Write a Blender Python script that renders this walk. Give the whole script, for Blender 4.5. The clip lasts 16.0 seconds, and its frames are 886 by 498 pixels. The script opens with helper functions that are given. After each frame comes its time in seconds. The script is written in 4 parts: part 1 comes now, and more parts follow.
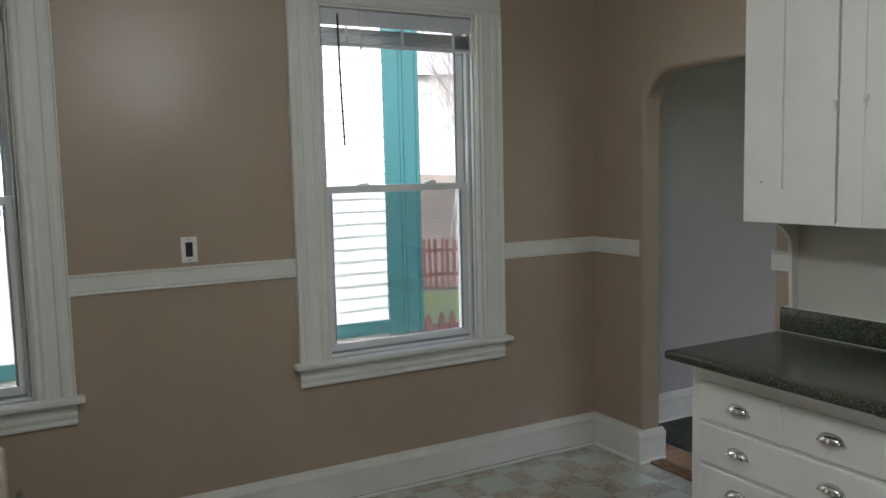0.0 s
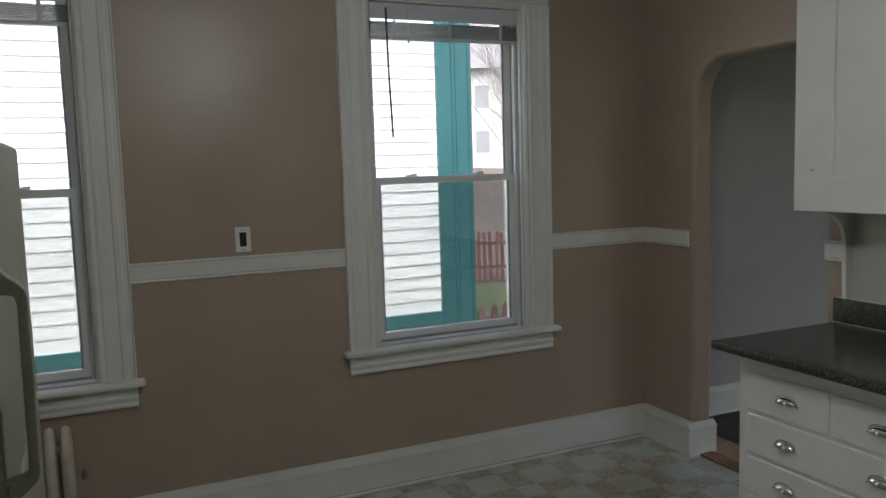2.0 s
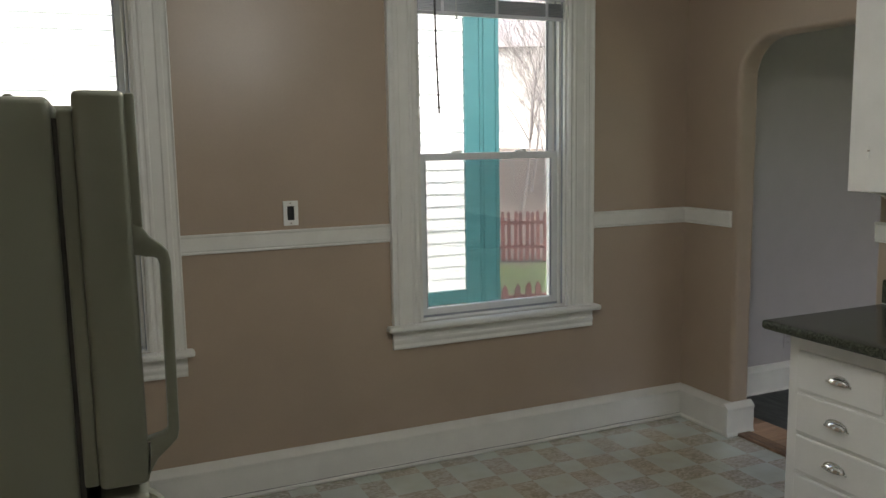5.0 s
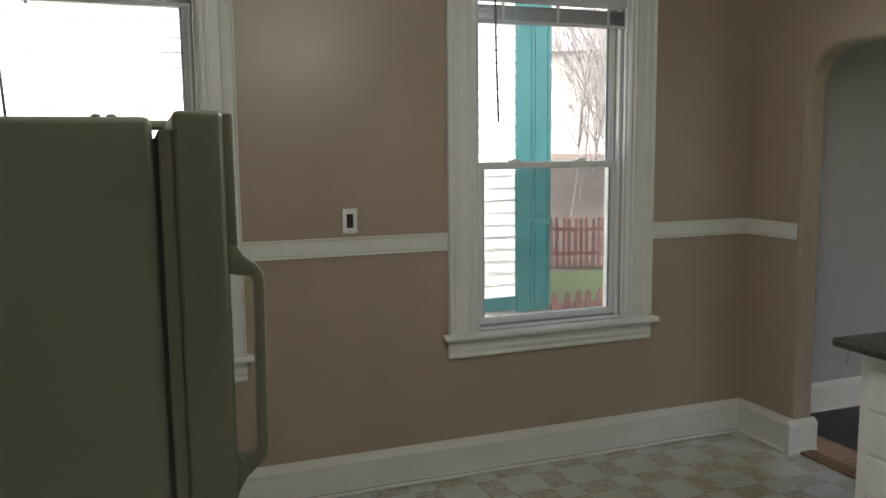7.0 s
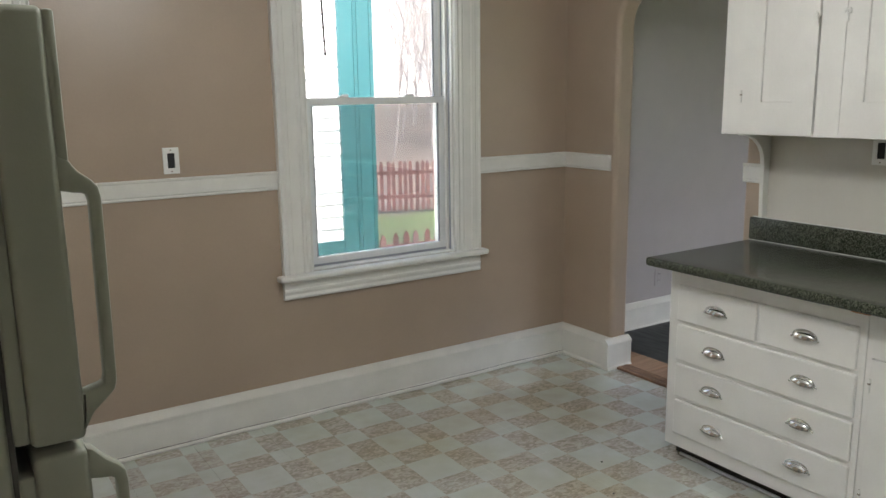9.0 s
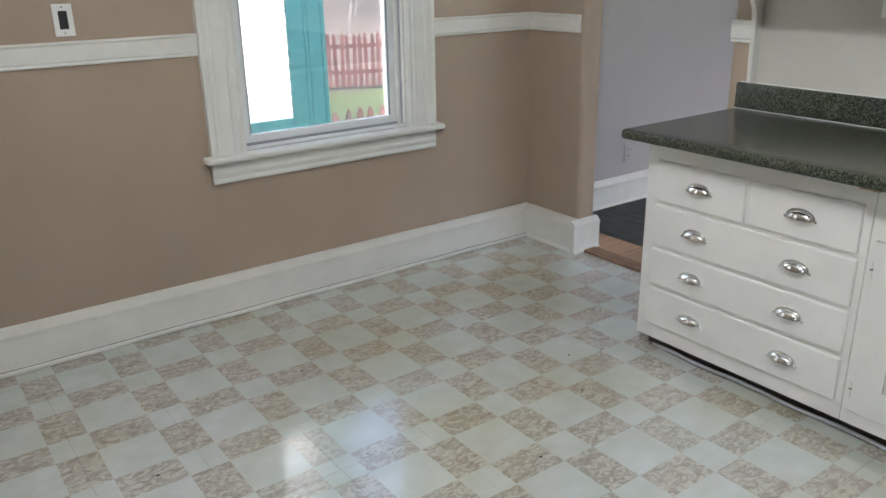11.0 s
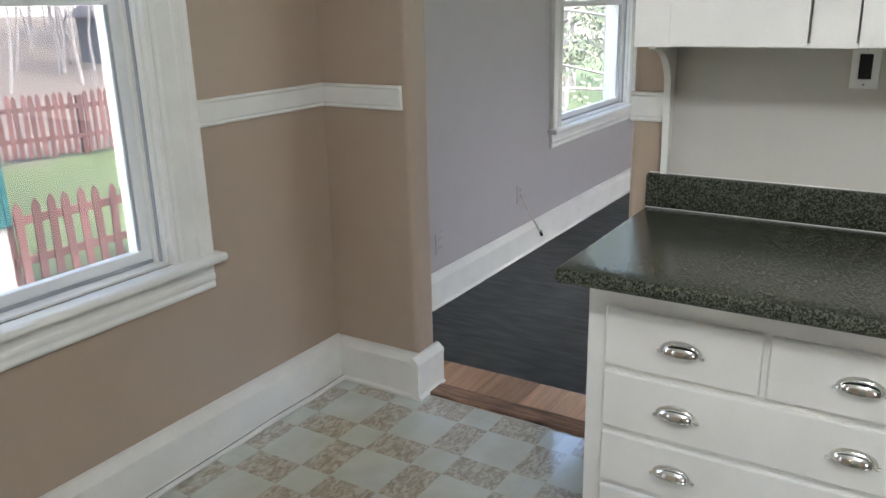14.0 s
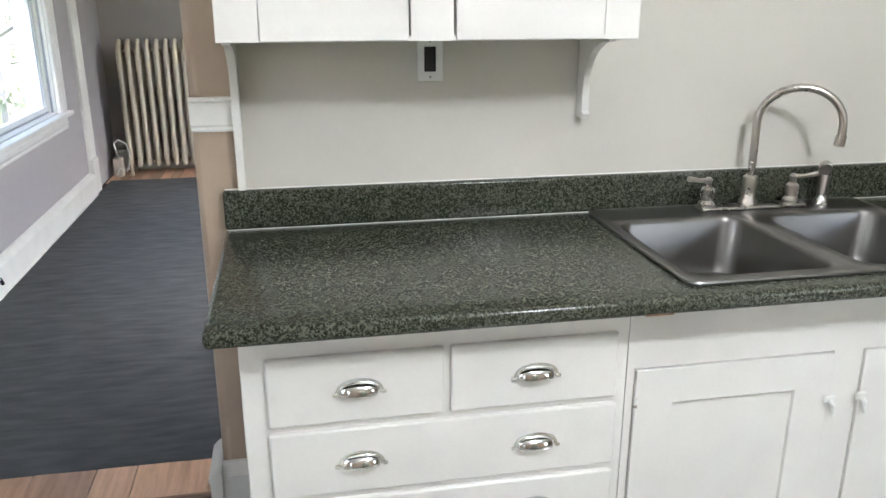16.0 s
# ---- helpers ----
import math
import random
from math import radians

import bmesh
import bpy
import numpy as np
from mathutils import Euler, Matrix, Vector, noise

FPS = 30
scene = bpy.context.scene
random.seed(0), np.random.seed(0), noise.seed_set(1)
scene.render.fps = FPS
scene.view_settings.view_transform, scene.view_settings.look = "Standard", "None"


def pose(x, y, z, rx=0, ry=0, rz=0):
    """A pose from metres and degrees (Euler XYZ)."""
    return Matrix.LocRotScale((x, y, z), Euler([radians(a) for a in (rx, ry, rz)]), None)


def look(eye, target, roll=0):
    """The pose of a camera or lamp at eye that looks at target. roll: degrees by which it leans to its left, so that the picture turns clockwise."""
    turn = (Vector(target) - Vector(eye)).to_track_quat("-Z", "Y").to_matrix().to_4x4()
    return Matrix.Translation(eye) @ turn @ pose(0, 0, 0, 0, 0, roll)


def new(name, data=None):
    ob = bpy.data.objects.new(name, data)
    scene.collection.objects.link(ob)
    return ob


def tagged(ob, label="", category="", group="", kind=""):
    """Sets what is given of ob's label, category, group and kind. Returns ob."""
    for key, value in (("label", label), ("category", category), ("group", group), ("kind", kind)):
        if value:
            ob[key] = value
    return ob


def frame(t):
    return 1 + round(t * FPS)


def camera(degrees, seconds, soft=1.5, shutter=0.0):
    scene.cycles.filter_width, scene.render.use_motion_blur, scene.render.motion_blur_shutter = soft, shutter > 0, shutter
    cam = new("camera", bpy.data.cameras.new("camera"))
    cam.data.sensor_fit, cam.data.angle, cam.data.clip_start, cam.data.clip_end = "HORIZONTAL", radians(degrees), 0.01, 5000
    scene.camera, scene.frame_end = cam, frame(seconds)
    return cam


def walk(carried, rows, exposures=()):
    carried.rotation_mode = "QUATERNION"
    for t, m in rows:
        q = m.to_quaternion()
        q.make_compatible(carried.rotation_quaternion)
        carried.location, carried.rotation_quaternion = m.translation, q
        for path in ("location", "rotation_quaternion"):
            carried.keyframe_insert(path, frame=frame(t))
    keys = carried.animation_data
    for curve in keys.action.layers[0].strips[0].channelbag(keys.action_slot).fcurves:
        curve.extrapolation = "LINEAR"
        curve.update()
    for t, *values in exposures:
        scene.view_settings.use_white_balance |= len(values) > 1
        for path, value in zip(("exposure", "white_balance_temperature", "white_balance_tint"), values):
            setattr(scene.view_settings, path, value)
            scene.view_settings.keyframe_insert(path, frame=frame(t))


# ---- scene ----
cam = camera(58.5, 16.0)
PATH = [
    (0, (0.504, 2.547, 1.657), (1.454, 4.295, 1.46), -1.3),
    (0.5, (0.513, 2.529, 1.654), (1.4, 4.309, 1.441), -2.2),
    (1, (0.52, 2.514, 1.64), (1.37, 4.312, 1.432), -2.2),
    (1.5, (0.534, 2.489, 1.641), (1.35, 4.303, 1.435), -2.3),
    (2, (0.526, 2.483, 1.642), (1.347, 4.295, 1.433), -1.7),
    (2.5, (0.491, 2.495, 1.628), (1.298, 4.312, 1.409), -1.3),
    (3, (0.438, 2.518, 1.633), (1.249, 4.328, 1.375), -1.3),
    (3.5, (0.403, 2.533, 1.626), (1.214, 4.343, 1.367), -1.0),
    (6, (0.362, 2.549, 1.643), (1.101, 4.389, 1.382), -1.3),
    (6.5, (0.351, 2.565, 1.655), (1.046, 4.423, 1.396), -1.1),
    (7, (0.313, 2.582, 1.653), (1.003, 4.443, 1.406), -0.6),
    (7.5, (0.273, 2.602, 1.64), (0.972, 4.461, 1.407), -0.7),
    (8, (0.247, 2.6, 1.617), (0.973, 4.449, 1.382), -1.0),
    (8.5, (0.246, 2.588, 1.605), (1.182, 4.338, 1.359), -0.8),
    (9, (0.275, 2.613, 1.601), (1.348, 4.257, 1.217), -0.8),
    (9.5, (0.346, 2.659, 1.592), (1.455, 4.248, 1.095), -0.6),
    (10, (0.439, 2.726, 1.553), (1.537, 4.317, 1.04), -1.4),
    (10.2, (0.471, 2.753, 1.54), (1.559, 4.342, 1.0), -1.4),
    (12.5, (0.681, 3.473, 1.473), (1.836, 4.875, 0.635), -2.0),
    (13, (0.818, 3.704, 1.493), (1.994, 5.103, 0.679), -2.5),
    (13.5, (0.95, 3.931, 1.524), (2.329, 5.211, 0.847), -2.6),
    (14, (1.099, 4.152, 1.537), (2.715, 5.17, 0.944), -1.3),
    (14.2, (1.138, 4.222, 1.525), (2.85, 5.095, 0.972), -0.9),
    (14.5, (1.174, 4.328, 1.521), (3.0, 4.937, 0.978), -0.8),
    (14.8, (1.18, 4.435, 1.529), (3.069, 4.786, 0.976), -1.9),
    (15, (1.187, 4.505, 1.522), (3.098, 4.696, 0.963), -1.5),
    (15.3, (1.222, 4.578, 1.5), (3.138, 4.593, 0.926), -1.1),
    (15.5, (1.265, 4.621, 1.505), (3.169, 4.518, 0.9), -0.9),
    (16, (1.372, 4.718, 1.512), (3.243, 4.356, 0.904), 0.0),
]
EXPOSURES = [(0, 2.32, 6300, 8), (0.5, 1.93, 6250, 8), (1.5, 1.77, 6250, 8), (3.0, 1.87, 6500, 8), (3.5, 1.97, 6550, 9), (6.0, 2.38, 6850, 8), (7.5, 2.28, 6750, 7), (8.2, 2.38, 6700, 8), (9.2, 3.15, 6500, 10),
             (12.5, 3.42, 6150, 11), (13.8, 3.42, 6150, 11), (14.5, 3.5, 6400, 12), (15.0, 3.95, 6200, 13), (15.5, 3.8, 6150, 13), (16.0, 4.0, 6150, 12)]
walk(cam, [(t, look(eye, target, roll)) for t, eye, target, roll in PATH], EXPOSURES)

# ---- world and sun: an overcast day ----
world = bpy.data.worlds.new("overcast")
scene.world = world
world.use_nodes = True
wn = world.node_tree.nodes
sky = wn.new("ShaderNodeTexSky")
sky.sky_type = "NISHITA"
sky.sun_disc = False
sky.sun_elevation = radians(58)
sky.sun_rotation = radians(195)
sky.dust_density = 7.0
sky.air_density = 1.0
sky.ozone_density = 1.0
wn["Background"].inputs["Strength"].default_value = 0.13
world.node_tree.links.new(sky.outputs["Color"], wn["Background"].inputs["Color"])
sun_data = bpy.data.lights.new("sun", "SUN")
sun_data.energy, sun_data.angle, sun_data.color = 0.5, radians(40), (1.0, 0.985, 0.965)
sun = new("sun", sun_data)
sun.matrix_world = look((0, 0, 0), (math.sin(radians(15)), math.cos(radians(15)), -1.6))

# ---- materials ----
def mat(name, colour, rough=0.5, metal=0.0, vary=0.06, scale=6.0, fine=180.0, bump=0.02, spec=0.5, second=None, stretch=(1, 1, 1), coat=0.0, rand=0.0, rvar=0.18):
    """A procedural surface: base colour with broad stains and fine grain, both also in the relief and the gloss."""
    m = bpy.data.materials.new(name)
    m.use_nodes = True
    nt = m.node_tree
    nd, ln = nt.nodes, nt.links
    b = nd["Principled BSDF"]
    geo = nd.new("ShaderNodeNewGeometry")
    mp = nd.new("ShaderNodeMapping")
    mp.inputs["Scale"].default_value = stretch
    ln.new(geo.outputs["Position"], mp.inputs["Vector"])
    n1, n2 = nd.new("ShaderNodeTexNoise"), nd.new("ShaderNodeTexNoise")
    n1.inputs["Scale"].default_value, n2.inputs["Scale"].default_value = scale, fine
    n1.inputs["Detail"].default_value, n2.inputs["Detail"].default_value = 5, 3
    for n in (n1, n2):
        ln.new(mp.outputs["Vector"], n.inputs["Vector"])
    add = nd.new("ShaderNodeMath")
    add.operation = "MULTIPLY_ADD"
    ln.new(n2.outputs["Fac"], add.inputs[0])
    add.inputs[1].default_value = 0.35
    ln.new(n1.outputs["Fac"], add.inputs[2])
    ramp = nd.new("ShaderNodeValToRGB")
    lo = [c * (1 - vary) for c in colour] if second is None else second
    hi = [min(1, c * (1 + vary)) for c in colour]
    ramp.color_ramp.elements[0].position, ramp.color_ramp.elements[1].position = 0.42, 0.92
    ramp.color_ramp.elements[0].color, ramp.color_ramp.elements[1].color = (*lo, 1), (*hi, 1)
    ln.new(add.outputs[0], ramp.inputs["Fac"])
    out = ramp.outputs["Color"]
    if rand:
        info = nd.new("ShaderNodeObjectInfo")
        hsv = nd.new("ShaderNodeHueSaturation")
        mr = nd.new("ShaderNodeMapRange")
        mr.inputs["To Min"].default_value, mr.inputs["To Max"].default_value = 1 - rand, 1 + rand
        ln.new(info.outputs["Random"], mr.inputs["Value"])
        ln.new(mr.outputs["Result"], hsv.inputs["Value"])
        ln.new(out, hsv.inputs["Color"])
        out = hsv.outputs["Color"]
    ln.new(out, b.inputs["Base Color"])
    rr = nd.new("ShaderNodeMapRange")
    rr.inputs["To Min"].default_value, rr.inputs["To Max"].default_value = max(0.03, rough * (1 - rvar)), min(1, rough * (1 + rvar))
    ln.new(n1.outputs["Fac"], rr.inputs["Value"])
    ln.new(rr.outputs["Result"], b.inputs["Roughness"])
    b.inputs["Metallic"].default_value = metal
    b.inputs["Specular IOR Level"].default_value = spec
    b.inputs["Coat Weight"].default_value = coat
    b.inputs["Coat Roughness"].default_value = 0.10
    if bump:
        bp = nd.new("ShaderNodeBump")
        bp.inputs["Strength"].default_value, bp.inputs["Distance"].default_value = min(1, bump * 10), 0.004
        ln.new(add.outputs[0], bp.inputs["Height"])
        ln.new(bp.outputs["Normal"], b.inputs["Normal"])
    return m


TAN = mat("tan_satin_paint", (0.415, 0.325, 0.250), 0.35, vary=0.05, scale=2.6, fine=90, bump=0.012, rvar=0.35)
CREAM = mat("cream_wall_paint", (0.61, 0.584, 0.525), 0.45, vary=0.04, scale=1.8, fine=90, bump=0.012)
GREY = mat("lavender_grey_paint", (0.43, 0.405, 0.41), 0.34, vary=0.03, scale=6.5, fine=60, bump=0.012, rvar=0.35)
BEIGE = mat("beige_grey_paint", (0.36, 0.33, 0.30), 0.5, vary=0.05, scale=2, bump=0.012)
TRIM = mat("white_gloss_trim", (0.76, 0.75, 0.71), 0.34, vary=0.05, scale=9, fine=120, bump=0.015)
CABINET = mat("white_cabinet_paint", (0.745, 0.728, 0.692), 0.33, vary=0.04, scale=7, fine=110, bump=0.018)
CEIL = mat("ceiling_white", (0.75, 0.73, 0.69), 0.8, vary=0.03, scale=2, bump=0.02)
VINYL = mat("white_vinyl_sash", (0.74, 0.755, 0.75), 0.3, vary=0.03, scale=8, bump=0.005)
BLIND = mat("grey_blind", (0.62, 0.62, 0.66), 0.4, vary=0.04, scale=12, bump=0.005)
WAND = mat("dark_wand", (0.03, 0.027, 0.027), 0.25, vary=0.05, bump=0)
PLATE = mat("white_plastic_plate", (0.82, 0.82, 0.80), 0.3, vary=0.02, bump=0)
BLACK = mat("black_hole", (0.012, 0.012, 0.014), 0.6, vary=0.2, bump=0)
CHROME = mat("chrome", (0.86, 0.86, 0.86), 0.08, 1.0, vary=0.03, scale=30, bump=0)
NICKEL = mat("brushed_nickel", (0.52, 0.49, 0.45), 0.28, 1.0, vary=0.08, scale=20, fine=400, bump=0.01)
STEEL = mat("stainless_steel", (0.21, 0.204, 0.196), 0.33, 1.0, vary=0.06, scale=8, fine=300, bump=0.004)
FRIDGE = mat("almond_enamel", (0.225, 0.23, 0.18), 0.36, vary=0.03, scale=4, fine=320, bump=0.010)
GASKET = mat("dark_gasket", (0.06, 0.055, 0.05), 0.6, vary=0.1, bump=0)
IRON = mat("cream_radiator_paint", (0.62, 0.55, 0.44), 0.38, vary=0.12, scale=14, fine=90, bump=0.03)
BRASS = mat("aged_metal", (0.35, 0.32, 0.27), 0.4, 0.9, vary=0.15, scale=30, bump=0.01)
RUG = mat("blue_grey_rug", (0.19, 0.20, 0.203), 0.93, vary=0.2, scale=13, fine=420, bump=0.10, spec=0.12, second=(0.135, 0.142, 0.15), stretch=(2.2, 0.45, 1))
PLANK = mat("orange_wood_plank", (0.56, 0.35, 0.22), 0.38, vary=0.2, scale=5, fine=60, bump=0.03, second=(0.41, 0.23, 0.135), stretch=(0.6, 7, 1), rand=0.3)
OLDWOOD = mat("worn_dark_threshold", (0.31, 0.185, 0.12), 0.6, vary=0.3, scale=9, fine=60, bump=0.09, second=(0.06, 0.03, 0.018), stretch=(8, 0.7, 1))
UNDER = mat("dark_underlay_and_shade", (0.06, 0.05, 0.04), 0.9, vary=0.2)
RAWEDGE = mat("bare_chipboard", (0.36, 0.18, 0.08), 0.8, vary=0.3, scale=60, bump=0.05)
SIDING = mat("white_siding", (0.82, 0.855, 0.90), 0.55, vary=0.03, scale=2, fine=50, bump=0.01, rand=0.02)
TEAL = mat("teal_board_paint", (0.03, 0.122, 0.138), 0.42, vary=0.12, scale=3, fine=40, bump=0.02)
FOUND = mat("whitewashed_foundation", (0.50, 0.48, 0.47), 0.9, vary=0.25, scale=5, fine=40, bump=0.08)
FENCE = mat("red_stained_picket", (0.15, 0.07, 0.07), 0.8, vary=0.3, scale=6, fine=70, bump=0.05, rand=0.25)
BARK = mat("bare_bark", (0.28, 0.26, 0.26), 0.9, vary=0.3, scale=8, bump=0.05)
LEAF = mat("pale_spring_leaves", (0.20, 0.235, 0.15), 0.6, vary=0.4, scale=2, bump=0)
ROOF = mat("grey_shingle_roof", (0.27, 0.255, 0.28), 0.9, vary=0.2, scale=9, bump=0.05)
FARWALL = mat("far_white_wall", (0.66, 0.65, 0.63), 0.7, vary=0.05)
SHED = mat("weathered_shed_wood", (0.12, 0.12, 0.125), 0.85, vary=0.25, scale=4, bump=0.03)
BEAD = mat("grey_glazing_bead", (0.33, 0.35, 0.38), 0.4, vary=0.05, bump=0)
SLAT = mat("shaded_blind_slat", (0.25, 0.25, 0.28), 0.4, vary=0.05, bump=0)
CORD = mat("pale_cord", (0.55, 0.50, 0.43), 0.5, vary=0.1, bump=0)
BULB = bpy.data.materials.new("warm_bulb_glass")
BULB.use_nodes = True
BULB.node_tree.nodes["Principled BSDF"].inputs["Emission Color"].default_value = (0.95, 0.98, 1.0, 1)
BULB.node_tree.nodes["Principled BSDF"].inputs["Emission Strength"].default_value = 12.5


def laminate():
    """Dark green laminate with fine granite speckle."""
    m = mat("green_granite_laminate", (0.05, 0.06, 0.045), 0.21, spec=0.36, vary=0.3, scale=14, fine=300, bump=0.002, rvar=0.06)
    nt = m.node_tree
    nd, ln = nt.nodes, nt.links
    geo = nd.new("ShaderNodeNewGeometry")
    v = nd.new("ShaderNodeTexVoronoi")
    v.inputs["Scale"].default_value = 265
    n = nd.new("ShaderNodeTexNoise")
    n.inputs["Scale"].default_value, n.inputs["Detail"].default_value = 110, 6
    for x in (v, n):
        ln.new(geo.outputs["Position"], x.inputs["Vector"])
    sep = nd.new("ShaderNodeSeparateColor")
    ln.new(v.outputs["Color"], sep.inputs["Color"])
    mul = nd.new("ShaderNodeMath")
    mul.operation = "MULTIPLY_ADD"
    ln.new(sep.outputs["Red"], mul.inputs[0])
    mul.inputs[1].default_value = 0.56
    ln.new(n.outputs["Fac"], mul.inputs[2])
    r = nd.new("ShaderNodeValToRGB")
    e = r.color_ramp.elements
    e[0].position, e[0].color = 0.45, (0.014, 0.017, 0.011, 1)
    e[1].position, e[1].color = 1.0, (0.098, 0.102, 0.076, 1)
    k = r.color_ramp.elements.new(0.74)
    k.color = (0.036, 0.040, 0.027, 1)
    ln.new(mul.outputs[0], r.inputs["Fac"])
    ln.new(r.outputs["Color"], nd["Principled BSDF"].inputs["Base Color"])
    return m


LAMINATE = laminate()
TILE, TX, TY = 0.328, 2.161, 5.163


def vinyl_tile():
    """Printed vinyl: a large pale square in each tile, small pale squares over the corners, tan crackle between."""
    m = mat("printed_vinyl_tile", (0.5, 0.5, 0.45), 0.17, vary=0.1, scale=2.2, fine=50, bump=0.004, coat=1.0)
    nt = m.node_tree
    nd, ln = nt.nodes, nt.links

    def math_node(op, a, b=None, c=None):
        k = nd.new("ShaderNodeMath")
        k.operation = op
        for i, x in enumerate((a, b, c)):
            if x is None:
                continue
            if isinstance(x, (int, float)):
                k.inputs[i].default_value = x
            else:
                ln.new(x, k.inputs[i])
        return k.outputs[0]

    geo = nd.new("ShaderNodeNewGeometry")
    wob = nd.new("ShaderNodeTexNoise")
    wob.inputs["Scale"].default_value = 45
    ln.new(geo.outputs["Position"], wob.inputs["Vector"])
    sep = nd.new("ShaderNodeSeparateXYZ")
    ln.new(geo.outputs["Position"], sep.inputs["Vector"])

    def inside(axis, start):
        u = math_node("FRACT", math_node("DIVIDE", math_node("SUBTRACT", sep.outputs[axis], start - 20 * TILE), TILE))
        d = math_node("ABSOLUTE", math_node("SUBTRACT", u, 0.5))
        d = math_node("MULTIPLY_ADD", wob.outputs["Fac"], 0.012, d)
        return math_node("LESS_THAN", d, 0.309)

    a, b = inside("X", TX), inside("Y", TY)
    pale = math_node("COMPARE", a, b, 0.1)
    cr = nd.new("ShaderNodeTexNoise")
    cr.inputs["Scale"].default_value, cr.inputs["Detail"].default_value, cr.inputs["Distortion"].default_value = 24, 4, 1.6
    mp = nd.new("ShaderNodeMapping")
    mp.inputs["Scale"].default_value = (1.0, 1.7, 1)
    ln.new(geo.outputs["Position"], mp.inputs["Vector"])
    ln.new(mp.outputs["Vector"], cr.inputs["Vector"])
    r1 = nd.new("ShaderNodeValToRGB")
    e = r1.color_ramp.elements
    e[0].position, e[0].color = 0.36, (0.345, 0.32, 0.27, 1)
    e[1].position, e[1].color = 0.60, (0.56, 0.54, 0.48, 1)
    k = e.new(0.50)
    k.color = (0.445, 0.425, 0.375, 1)
    ln.new(cr.outputs["Fac"], r1.inputs["Fac"])
    cl = nd.new("ShaderNodeTexNoise")
    cl.inputs["Scale"].default_value, cl.inputs["Detail"].default_value = 9, 5
    ln.new(geo.outputs["Position"], cl.inputs["Vector"])
    r2 = nd.new("ShaderNodeValToRGB")
    e = r2.color_ramp.elements
    e[0].position, e[0].color = 0.3, (0.52, 0.545, 0.51, 1)
    e[1].position, e[1].color = 0.7, (0.60, 0.645, 0.635, 1)
    ln.new(cl.outputs["Fac"], r2.inputs["Fac"])
    mix = nd.new("ShaderNodeMix")
    mix.data_type = "RGBA"
    ln.new(pale, mix.inputs["Factor"])
    ln.new(r1.outputs["Color"], mix.inputs["A"])
    ln.new(r2.outputs["Color"], mix.inputs["B"])
    yel = nd.new("ShaderNodeTexNoise")
    yel.inputs["Scale"].default_value, yel.inputs["Detail"].default_value = 1.3, 4
    ln.new(geo.outputs["Position"], yel.inputs["Vector"])
    r3 = nd.new("ShaderNodeValToRGB")
    e = r3.color_ramp.elements
    e[0].position, e[0].color = 0.42, (1, 1, 1, 1)
    e[1].position, e[1].color = 0.72, (0.90, 0.84, 0.66, 1)
    ln.new(yel.outputs["Fac"], r3.inputs["Fac"])
    tint = nd.new("ShaderNodeMix")
    tint.data_type, tint.blend_type = "RGBA", "MULTIPLY"
    tint.inputs["Factor"].default_value = 1.0
    ln.new(mix.outputs["Result"], tint.inputs["A"])
    ln.new(r3.outputs["Color"], tint.inputs["B"])
    ln.new(tint.outputs["Result"], nd["Principled BSDF"].inputs["Base Color"])
    return m


VINYL_TILE = vinyl_tile()
VINYL_TILE.node_tree.nodes["Principled BSDF"].inputs["Coat IOR"].default_value = 1.8
VINYL_TILE.node_tree.nodes["Principled BSDF"].inputs["Coat Roughness"].default_value = 0.11


def pane_glass():
    m = bpy.data.materials.new("window_glass")
    m.use_nodes = True
    nd, ln = m.node_tree.nodes, m.node_tree.links
    t, g, mix = (nd.new("ShaderNode" + k) for k in ("BsdfTransparent", "BsdfGlossy", "MixShader"))
    mix.inputs[0].default_value = 0.035
    t.inputs["Color"].default_value = (0.93, 0.95, 0.95, 1)
    g.inputs["Roughness"].default_value = 0.02
    ln.new(t.outputs[0], mix.inputs[1])
    ln.new(g.outputs[0], mix.inputs[2])
    ln.new(mix.outputs[0], nd["Material Output"].inputs["Surface"])
    return m


GLASS = pane_glass()


def screen_mesh():
    m = bpy.data.materials.new("insect_screen_mesh")
    m.use_nodes = True
    nd, ln = m.node_tree.nodes, m.node_tree.links
    t, d, mix = (nd.new("ShaderNode" + k) for k in ("BsdfTransparent", "BsdfDiffuse", "MixShader"))
    d.inputs["Color"].default_value = (0.16, 0.18, 0.21, 1)
    mix.inputs[0].default_value = 0.30
    ln.new(t.outputs[0], mix.inputs[1])
    ln.new(d.outputs[0], mix.inputs[2])
    ln.new(mix.outputs[0], nd["Material Output"].inputs["Surface"])
    return m


SCREEN = screen_mesh()


